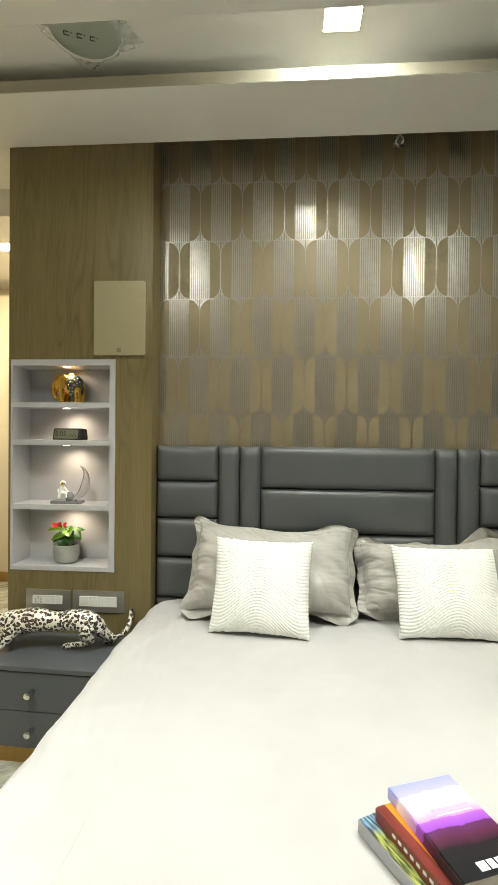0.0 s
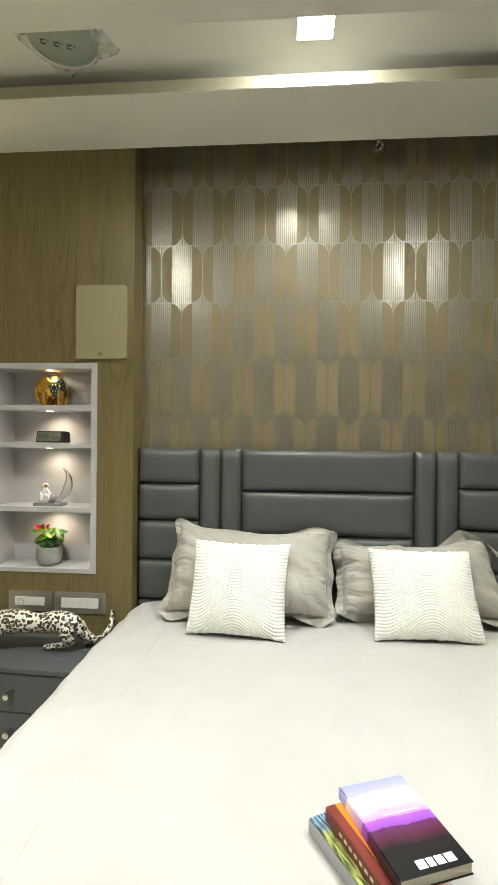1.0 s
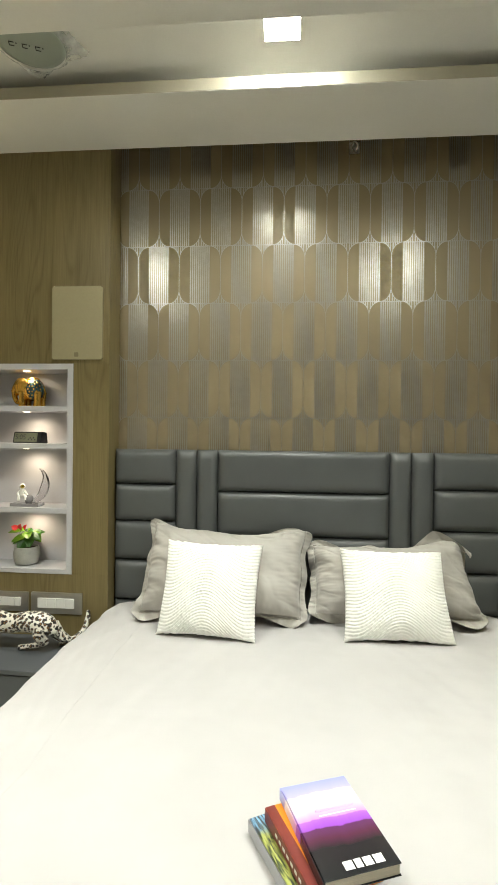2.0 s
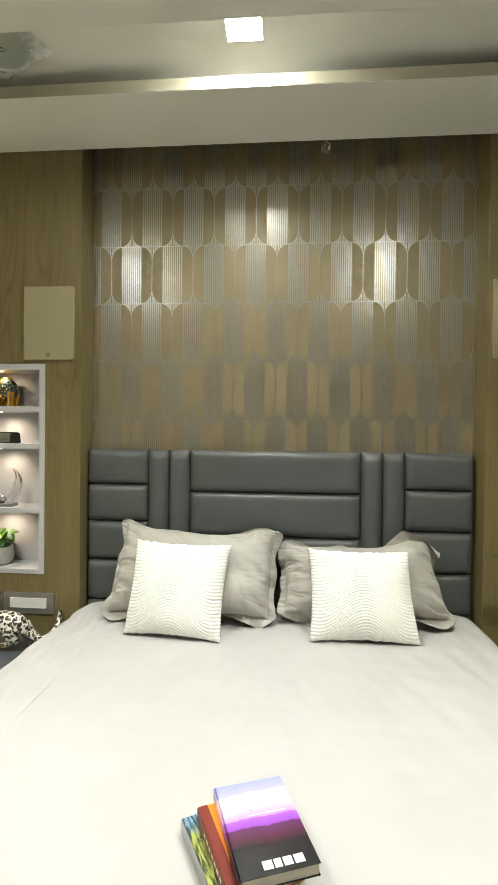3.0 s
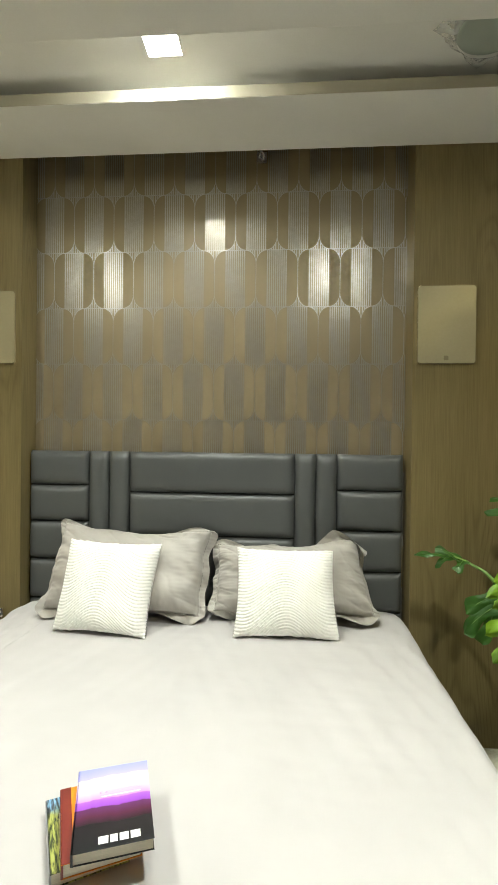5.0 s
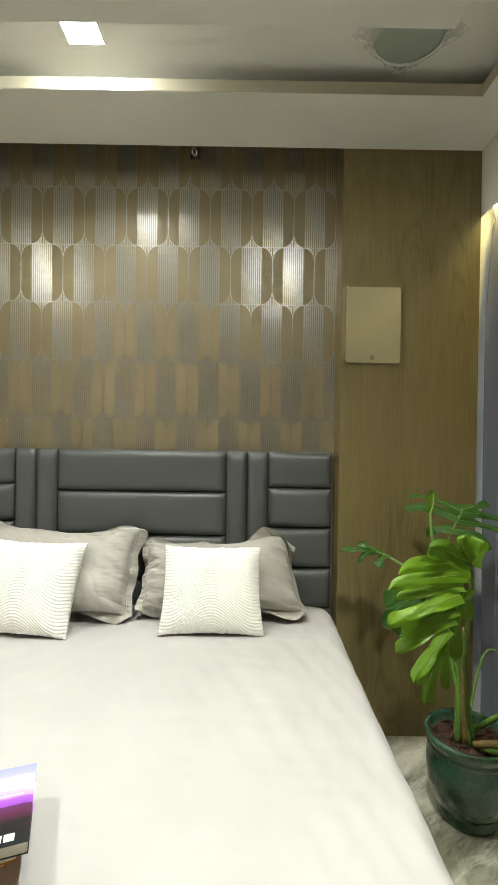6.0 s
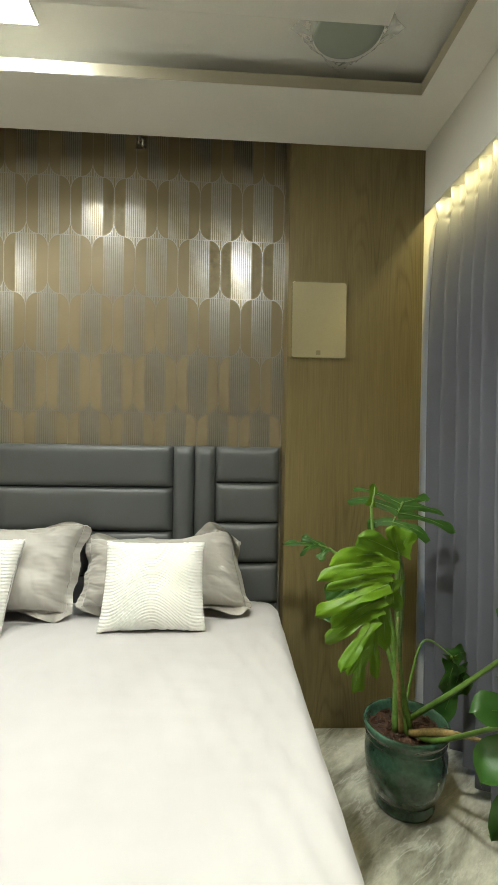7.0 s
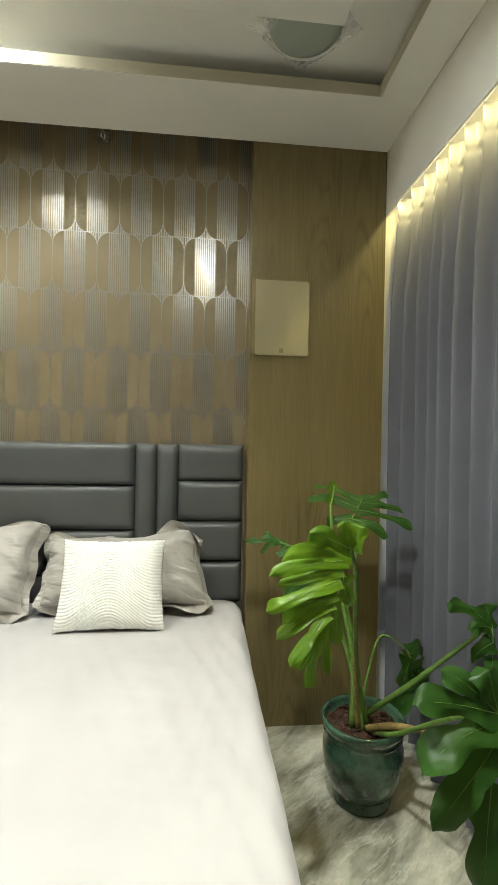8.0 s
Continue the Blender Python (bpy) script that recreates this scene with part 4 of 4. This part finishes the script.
def moon():
    ob = thing("moon_ornament", pose(-0.888, 2.245, 1.0305), "clear crescent moon ornament with a small white spaceman", "ornament")
    part("base", box(-0.072, 0.072, -0.032, 0.030, 0, 0.015, 0.002), M["smoke"], ob, "smoky clear resin base")
    outer = [(0.018 + 0.092 * math.cos(a) - 0.002, 0.105 + 0.092 * math.sin(a)) for a in [radians(-105 + 165 * k / 26) for k in range(27)]]
    inner_c, r2 = (-0.022, 0.125), 0.097
    bm = bmesh.new()
    rows = []
    for k, (x, z) in enumerate(outer):
        t = k / 26
        a = radians(-62 + 88 * t)
        ix, iz = inner_c[0] + r2 * math.cos(a), inner_c[1] + r2 * math.sin(a) + 0.004
        e = math.sin(math.pi * t) ** 0.7
        ix, iz = x + (ix - x) * e, z + (iz - z) * e
        rows.append([bm.verts.new((px, y, pz)) for px, pz, y in ((x, z, -0.009), (x, z, 0.009), (ix, iz, 0.009), (ix, iz, -0.009))])
    for a, b in zip(rows, rows[1:]):
        for j in range(4):
            k = (j + 1) % 4
            bm.faces.new((a[j], a[k], b[k], b[j]))
    bm.faces.new(rows[0][::-1])
    bm.faces.new(rows[-1])
    bmesh.ops.remove_doubles(bm, verts=bm.verts, dist=0.0003)
    part("crescent", bm, M["acrylic"], ob, "clear acrylic crescent")
    part("globe", ball((0.012, -0.006, 0.034), 0.021), M["smoke"], ob, "smoky resin globe", True)
    a = ball((-0.023, -0.004, 0.096), (0.0145, 0.0145, 0.0145))
    ball((-0.019, -0.012, 0.096), (0.0105, 0.0085, 0.009), a, 14, None, 1)
    tube([(-0.023, -0.004, 0.086), (-0.024, -0.002, 0.064), (-0.020, -0.004, 0.044)], [0.010, 0.0165, 0.016], 10, 12, a)
    tube([(-0.022, -0.012, 0.048), (-0.002, -0.020, 0.050), (0.004, -0.022, 0.030)], [0.009, 0.008, 0.007], 10, 10, a)
    tube([(-0.024, 0.006, 0.048), (-0.034, -0.014, 0.048), (-0.036, -0.018, 0.026)], [0.009, 0.008, 0.007], 10, 10, a)
    tube([(-0.034, -0.004, 0.074), (-0.044, -0.010, 0.060), (-0.036, -0.016, 0.050)], [0.007, 0.006, 0.006], 10, 10, a)
    tube([(-0.012, -0.006, 0.074), (0.000, -0.012, 0.062), (0.006, -0.012, 0.054)], [0.007, 0.006, 0.006], 10, 10, a)
    part("spaceman", a, [M["pearl"], M["visor"]], ob, "small white spaceman with a gold visor", True)


moon()


# ---- leaves ----
def fingered_leaf(root, end, lobes, facing, seed):
    """Split leaf: a midrib from root to end; each lobe leaves it at a share of its length and runs out to its own tip.
    lobes: (share, tip, width, lift)."""
    rnd = random.Random(seed)
    root, end, up = Vector(root), Vector(end), Vector(facing).normalized()
    bm, veins = bmesh.new(), bmesh.new()
    bow = 0.06 * (end - root).length

    def mid(t):
        return root.lerp(end, t) + up * bow * 4 * t * (1 - t)

    nt_, ns = 8, 18
    for k, (share, tip, width, lift) in enumerate(lobes):
        start, tip = mid(share), Vector(tip)
        length = (tip - start).length
        ahead = (end - root).normalized()
        ctrl = start.lerp(tip, 0.5) + up * lift * 0.6 * length + ahead * rnd.uniform(-0.05, 0.05) * length
        hook, roll, ripple, blunter = rnd.uniform(-0.45, 0.45), rnd.uniform(-0.65, 0.65), rnd.uniform(0, 6), rnd.choice((-1, 1))
        rows, rib = [], []
        for i in range(ns + 1):
            s = i / ns
            c = (1 - s) ** 2 * start + 2 * s * (1 - s) * ctrl + s * s * tip
            way = (2 * (1 - s) * (ctrl - start) + 2 * s * (tip - ctrl)).normalized()
            nrm = (up - way * up.dot(way)).normalized()
            side = way.cross(nrm)
            side, nrm = side + nrm * roll * s, nrm - side * roll * s
            half = width * np.interp(s, (0, 0.22, 0.45, 0.72, 0.88, 1.0), (0.60, 0.46, 0.31, 0.45, 0.52, 0.52))
            half *= 1 + 0.13 * math.sin(8 * s + ripple)
            c = c + side * hook * width * s ** 3 * 0.5 + Vector((0, 0, -0.30 * width * s ** 4))
            row = []
            for j in range(nt_ + 1):
                a = 2 * j / nt_ - 1
                blunt = 0.66 + 0.20 * blunter * (1 if a > 0 else -1)
                edge = half * (max(0.0, 1 - ((max(s, blunt) - blunt) / (1 - blunt)) ** 2.4) ** 0.6 + 0.01)
                wave = 0.22 * width * abs(a) ** 2 * math.sin(7 * s + ripple + (2 if a > 0 else 0)) * s
                cup = -0.05 * width * a * a * (0.4 + s) + 0.10 * abs(a) * width * math.exp(-abs(a) * 4)
                row.append(bm.verts.new(c + side * edge * a + nrm * (cup + wave + 0.0012 * k + 0.006 * wob(c.x * 30, c.z * 30, a * 2 + seed))))
            rows.append(row)
            if i <= 14:
                rib.append(c + nrm * (0.0012 * k + 0.0012))
        for lo, hi in zip(rows, rows[1:]):
            for j in range(nt_):
                bm.faces.new((lo[j], lo[j + 1], hi[j + 1], hi[j]))
        tube(rib, [0.0014 - 0.00008 * q for q in range(len(rib))], 14, 5, veins)
    merged(bm, veins, 1)
    merged(bm, tube([mid(q / 6) + up * 0.003 for q in range(7)], [0.0045 - 0.0005 * q for q in range(7)], 14, 6), 1)
    return bm


def leaf_pose(root, tip, face):
    y = (Vector(tip) - Vector(root)).normalized()
    z = Vector(face)
    z = (z - y * z.dot(y)).normalized()
    x = y.cross(z)
    m = Matrix((x, y, z)).transposed().to_4x4()
    return Matrix.Translation(root) @ m


def monstera():
    cx, cy = 1.792, 1.735
    ob = thing("potted_monstera", pose(0, 0, 0), "tall monstera with split green leaves in a glazed green pot", "potted plant")
    prof = [(0.098, 0.0), (0.106, 0.004), (0.108, 0.018), (0.100, 0.030), (0.100, 0.040), (0.118, 0.060), (0.140, 0.110), (0.150, 0.165), (0.149, 0.215), (0.141, 0.245), (0.143, 0.252),
            (0.147, 0.257), (0.143, 0.264), (0.145, 0.272), (0.153, 0.284), (0.158, 0.296), (0.157, 0.306), (0.150, 0.311), (0.143, 0.308), (0.139, 0.296), (0.136, 0.262)]
    pot = part("pot", lathe(prof, 56), M["pot_green"], ob, "glossy dark green glazed ceramic pot", True, pose(cx, cy, 0))

    def earth(u, v):
        a, r = 2 * math.pi * u, 0.137 * v
        x, y = r * math.cos(a), r * math.sin(a)
        return x, y, 0.272 + 0.012 * wob(x * 30, y * 30) + 0.008 * wob(x * 70, y * 70, 3)

    part("soil", sheet_grid(earth, 40, 10, True), M["soil"], pot, "reddish-brown bark chips and soil")
    rnd = random.Random(4)
    chips = bmesh.new()
    for k in range(70):
        a, r = rnd.uniform(0, 6.28), 0.125 * math.sqrt(rnd.random())
        one = box(-0.014, 0.014, -0.004, 0.004, -0.003, 0.003, 0.001, None, 1)
        one.transform(pose(r * math.cos(a), r * math.sin(a), 0.281 + rnd.uniform(-0.003, 0.006), rnd.uniform(-25, 25), rnd.uniform(-25, 25), rnd.uniform(0, 180)) @ Matrix.Scale(rnd.uniform(0.5, 1.3), 4))
        merged(chips, one)
    tagged(part("bark_chips", chips, M["soil"], pot, "loose bark chips"), "", "", "", "stuff")
    crown = (cx - 0.015, cy, 0.27)
    leaves = [  # root, midrib end, lobes, facing, stalk's way up, deep green?
        ((1.621, 1.395, 1.017), (1.515, 1.355, 0.780), [
            (0.0, (1.652, 1.378, 1.108), 0.066, 0.10), (0.0, (1.575, 1.350, 1.120), 0.050, 0.12), (0.0, (1.480, 1.332, 1.100), 0.064, 0.20), (0.03, (1.405, 1.385, 1.014), 0.060, 0.36), (0.14, (1.359, 1.327, 0.982), 0.046, 0.16),
            (0.26, (1.392, 1.350, 0.930), 0.040, 0.10), (0.38, (1.357, 1.307, 0.869), 0.052, 0.14), (0.52, (1.402, 1.340, 0.835), 0.044, 0.08), (0.62, (1.399, 1.345, 0.775), 0.054, 0.16), (0.78, (1.424, 1.280, 0.726), 0.042, 0.12),
            (0.90, (1.462, 1.340, 0.690), 0.036, 0.06), (1.0, (1.496, 1.370, 0.632), 0.044, 0.08), (0.80, (1.545, 1.380, 0.665), 0.034, -0.05), (0.55, (1.582, 1.395, 0.745), 0.044, -0.05), (0.28, (1.620, 1.412, 0.868), 0.054, -0.08)],
         (-0.28, -0.88, 0.40), [(1.735, 1.66, 0.55), (1.668, 1.48, 0.90)], False),
        ((1.838, 1.93, 1.100), (1.750, 1.86, 0.985), [
            (0.0, (1.965, 1.95, 1.120), 0.045, 0.12), (0.15, (2.020, 1.93, 1.058), 0.045, 0.14), (0.4, (2.036, 1.88, 0.998), 0.046, 0.14), (0.7, (1.920, 1.84, 0.985), 0.045, 0.08),
            (0.1, (1.660, 2.02, 1.165), 0.050, 0.10), (0.35, (1.615, 1.97, 1.115), 0.058, 0.10), (0.7, (1.680, 1.90, 1.020), 0.050, 0.10)], (0.05, -0.62, 0.78), [(1.775, 1.80, 0.60), (1.800, 1.88, 0.95)], True),
        ((1.540, 1.955, 0.900), (1.450, 1.985, 0.915), [
            (0.2, (1.430, 2.000, 0.948), 0.040, 0.15), (0.6, (1.350, 2.005, 0.918), 0.046, 0.12), (0.6, (1.415, 1.940, 0.892), 0.045, 0.12), (0.1, (1.490, 1.920, 0.875), 0.045, 0.1)], (0.0, -0.35, 0.93), [(1.735, 1.78, 0.55), (1.630, 1.88, 0.83)], True),
        ((1.693, 1.892, 1.088), (1.712, 1.915, 1.165), [
            (0.0, (1.712, 1.920, 1.192), 0.044, 0.06)], (0.4, -0.9, 0.1), [(1.760, 1.80, 0.60), (1.700, 1.86, 0.95)], False),
        ((1.672, 1.840, 0.850), (1.590, 1.830, 0.730), [
            (0.0, (1.600, 1.86, 0.835), 0.06, 0.1), (0.3, (1.500, 1.855, 0.760), 0.070, 0.14), (0.6, (1.490, 1.840, 0.680), 0.062, 0.14), (0.9, (1.560, 1.825, 0.640), 0.062, 0.1), (0.6, (1.650, 1.82, 0.700), 0.060, 0.05)], (-0.2, -0.85, 0.45), [(1.755, 1.76, 0.52), (1.705, 1.82, 0.78)], True),
        ((1.888, 1.070, 0.694), (1.850, 1.050, 0.480), [
            (0.0, (1.838, 1.060, 0.828), 0.100, 0.10), (0.0, (1.742, 1.075, 0.812), 0.062, 0.16), (0.0, (1.672, 1.065, 0.752), 0.076, 0.16), (0.08, (1.676, 1.040, 0.618), 0.094, 0.16), (0.30, (1.722, 1.030, 0.470), 0.092, 0.12),
            (0.70, (1.812, 1.020, 0.322), 0.096, 0.10), (1.0, (1.900, 1.010, 0.250), 0.088, 0.08), (0.30, (2.020, 1.050, 0.500), 0.10, 0.10), (0.05, (2.030, 1.080, 0.640), 0.10, 0.12)], (-0.25, -0.80, 0.55), [(1.840, 1.58, 0.330), (1.885, 1.28, 0.560)], True),
        ((2.100, 1.430, 0.765), (2.085, 1.400, 0.660), [
            (0.0, (1.954, 1.430, 0.862), 0.058, 0.14), (0.1, (2.010, 1.400, 0.780), 0.055, 0.12), (0.5, (2.010, 1.400, 0.690), 0.056, 0.10), (0.9, (2.066, 1.380, 0.612), 0.060, 0.10), (0.1, (2.080, 1.440, 0.850), 0.060, 0.10)], (-0.2, -0.80, 0.55), [(1.90, 1.60, 0.485), (2.02, 1.49, 0.660)], True),
        ((1.965, 1.745, 0.545), (2.040, 1.800, 0.440), [
            (0.0, (1.990, 1.80, 0.490), 0.050, 0.1), (0.1, (2.072, 1.84, 0.535), 0.070, 0.12), (0.5, (2.062, 1.79, 0.400), 0.070, 0.12), (0.8, (1.960, 1.80, 0.280), 0.080, 0.1), (0.3, (1.975, 1.80, 0.390), 0.070, 0.1)], (-0.4, -0.85, 0.35), [(1.815, 1.745, 0.480), (1.866, 1.75, 0.604)], True),
    ]
    for k, (root, end, lobes, facing, way, deep) in enumerate(leaves):
        part("leaf", fingered_leaf(root, end, lobes, facing, k + 3), [M["leaf_dark" if deep else "leaf"], M["vein"]], ob, "deep green split leaf" if deep else "bright green split leaf", True)
        jit = Vector((0.030 * math.cos(2.4 * k), 0.030 * math.sin(2.4 * k), 0))
        thin = 0.55 if k == 7 else 1.0
        part("stalk", tube([Vector(crown) + jit, *[Vector(q) for q in way], Vector(root) + Vector((0, 0, 0.003))], [0.0115 * thin, 0.0090 * thin, 0.0075 * thin, 0.0052 * thin], 24, 10), M["stem"], ob, "", True)
    part("dry_stalk", tube([(cx - 0.03, cy - 0.03, 0.275), (1.73, 1.66, 0.52), (1.71, 1.62, 0.74)], [0.010, 0.007, 0.003], 16, 8), M["stem_dry"], ob, "dry brown stalk", True)
    part("dry_stalk", tube([(cx, cy - 0.04, 0.285), (1.87, 1.60, 0.345), (1.97, 1.50, 0.375)], [0.012, 0.013, 0.004], 16, 8), M["stem_dry"], ob, "dry brown stalk", True)


monstera()


def flower_pot():
    ob = thing("potted_anthurium", pose(-0.904, 2.272, 0.7385) @ Matrix.Scale(0.93, 4), "small red-flowered plant in a ribbed grey stoneware pot", "potted plant")
    prof = [(0.038, 0.0), (0.045, 0.003)] + [(0.048 + 0.018 * math.sin(math.pi * (0.12 + 0.62 * k / 16)) + 0.0020 * (-1) ** k, 0.006 + 0.078 * k / 16) for k in range(17)] + [(0.059, 0.090), (0.061, 0.094), (0.057, 0.096), (0.053, 0.090), (0.05, 0.080)]
    pot = part("pot", lathe(prof, 40), M["pot_grey"], ob, "ribbed grey stoneware pot", True)
    part("soil", lathe([(0.05, 0.078), (0.045, 0.086), (0.02, 0.089)], 24), M["soil"], pot)
    rnd = random.Random(11)

    def blade(root, tip, w, mat, face, name, label):
        length = (Vector(tip) - Vector(root)).length

        def fn(u, v):
            wd = w * math.sin(math.pi * min(1, v ** 0.75)) ** 0.8
            x = (u - 0.5) * wd
            return x, v * length, 0.25 * abs(x) - 0.35 * length * v * v * 0.5

        part(name, sheet_grid(fn, 6, 9), mat, ob, label, True, leaf_pose(root, tip, face))

    spec = [((0.0, -0.01, 0.15), (-0.055, -0.04, 0.135), 0.042), ((0.01, 0, 0.16), (0.055, -0.03, 0.145), 0.050), ((0.0, -0.02, 0.14), (-0.002, -0.055, 0.095), 0.046),
            ((0.02, 0, 0.17), (0.075, -0.01, 0.135), 0.046), ((-0.01, 0, 0.15), (-0.085, 0.01, 0.128), 0.034), ((0.02, -0.01, 0.15), (0.04, -0.05, 0.115), 0.040),
            ((0.0, 0.01, 0.17), (0.02, 0.05, 0.16), 0.045), ((0.01, -0.01, 0.17), (0.035, -0.02, 0.185), 0.035)]
    for k in range(9):
        an, q = 2 * math.pi * k / 9 + 0.3, rnd.uniform(0.045, 0.085)
        root = (0.015 * math.cos(an), 0.015 * math.sin(an), rnd.uniform(0.13, 0.18))
        spec.append((root, (root[0] + q * math.cos(an), root[1] + q * 0.8 * math.sin(an), root[2] + rnd.uniform(-0.045, 0.02)), rnd.uniform(0.03, 0.048)))
    for k, (a, b, w) in enumerate(spec):
        blade(a, [a[i] + 1.2 * (b[i] - a[i]) for i in range(3)], w * 1.25, M["leaf_dark" if k % 3 else "leaf"], (0.1, -0.5, 0.9), "leaf", "green leaf")
        part("stalk", tube([(0.012 * math.cos(k), 0.012 * math.sin(k), 0.08), ((a[0]) * 0.5, a[1] * 0.5, 0.12), a], [0.002, 0.0018, 0.0014], 8, 6), M["stem"], ob)
    for a, b, w in (((-0.040, -0.02, 0.190), (-0.068, -0.035, 0.205), 0.030), ((-0.030, -0.015, 0.185), (-0.020, -0.035, 0.215), 0.032), ((-0.012, -0.01, 0.185), (0.008, -0.03, 0.212), 0.024)):
        blade(a, b, w, M["red"], (0.0, -0.9, 0.4), "bract", "glossy red bract")
        part("stalk", tube([(0, 0, 0.08), (a[0] * 0.6, a[1] * 0.6, 0.14), a], [0.0016, 0.0015, 0.0012], 8, 6), M["stem"], ob)


flower_pot()


# ---- fittings ----
def wall_plate(x0, x1, z0, z1):
    w, h = x1 - x0, z1 - z0
    ob = thing("wall_light", pose((x0 + x1) / 2, PANEL_Y, z0), "flat bronze glass wall light with rounded corners, switched off", "wall light", "bedside wall lights")
    part("back_plate", rounded_plate(w, h, 0.006, 0.014), M["plate_edge"], ob)
    part("glass_face", rounded_plate(w - 0.006, h - 0.006, 0.0045, 0.012), M["plate"], ob, "smooth bronze glass face", False, pose(0, -0.0062, 0.003))
    part("touch_button", rounded_plate(0.020, 0.020, 0.0008, 0.003), M["plate_edge"], ob, "", False, pose(-0.002, -0.0108, 0.016))


wall_plate(-0.741, -0.492, 1.733, 2.083)
wall_plate(1.399, 1.656, 1.732, 2.085)


def switch_board(x0, x1, z0, z1, socket):
    w, h = x1 - x0, z1 - z0
    ob = thing("switch_board", pose((x0 + x1) / 2, PANEL_Y, z0), "brushed steel switch plate with white " + ("socket and switches" if socket else "rocker switches"), "switch", "bedside switch plates")
    part("plate", rounded_plate(w, h, 0.008, 0.003), M["steel"], ob, "brushed steel plate")
    a, b, lo, hi = -w / 2 + 0.034, w / 2 - 0.036, 0.028, h - 0.026
    n = 4 if not socket else 5
    step = (b - a) / n
    k = 0
    if socket:
        s = part("socket", rounded_plate(step * 2 - 0.001, hi - lo, 0.005, 0.003), M["switch"], ob, "white power socket", False, pose(a + step, -0.0082, lo))
        for hx, hz in ((-0.012, 0.012), (0.012, 0.012), (-0.012, 0.030), (0.012, 0.030), (0.0, 0.040)):
            part("socket_hole", lathe([(0.0028, 0), (0.0028, 0.0006)], 10), M["black"], s, "", False, pose(hx, -0.0051, hz * (hi - lo) / 0.052, 90))
        k = 2
    for i in range(k, n):
        part("rocker", rounded_plate(step - 0.001, hi - lo, 0.005 + 0.001 * (i % 2), 0.002), M["switch"], ob, "white rocker switch", False, pose(a + step * (i + 0.5), -0.0082, lo))


switch_board(-1.063, -0.848, 0.533, 0.626, True)
switch_board(-0.834, -0.584, 0.528, 0.628, False)


def bracket():
    ob = thing("hook_bracket", pose(0.679, WALL_Y, 2.735) @ Matrix.Scale(1.1, 4), "small chrome clip bracket high on the wallpaper", "bracket")
    part("plate", rounded_plate(0.045, 0.05, 0.004, 0.004), M["chrome"], ob)
    part("arm", tube([(-0.012, -0.004, 0.03), (-0.004, -0.03, 0.036), (0.012, -0.034, 0.02), (0.006, -0.02, 0.004)], [0.005, 0.005, 0.005, 0.004], 14, 8), M["chrome"], ob, "", True)
    part("screw", lathe([(0.006, 0), (0.005, 0.004)], 12), M["steel"], ob, "", False, pose(0.006, -0.004, 0.02, 90))


bracket()


def tall_cupboard():
    ob = thing("tall_cupboard", pose(-1.9, 4.2, 0), "tall cream cupboard at the end of the passage", "cupboard")
    part("body", box(-0.6, 0.6, 0.0, 0.19, 0.10, 2.62, 0.002), M["cream"], ob)
    part("plinth", box(-0.6, 0.6, 0.02, 0.19, 0.0, 0.099), M["plinth"], ob, "honey-coloured plinth")
    for x0, x1 in ((-0.598, -0.202), (-0.198, 0.198), (0.202, 0.598)):
        door = part("door", box(x0, x1, -0.020, -0.001, 0.104, 2.616, 0.002), M["cream"], ob)
        part("handle", box(x1 - 0.05, x1 - 0.04, -0.035, -0.021, 1.0, 1.3, 0.002), M["steel"], door, "slim steel handle")


tall_cupboard()
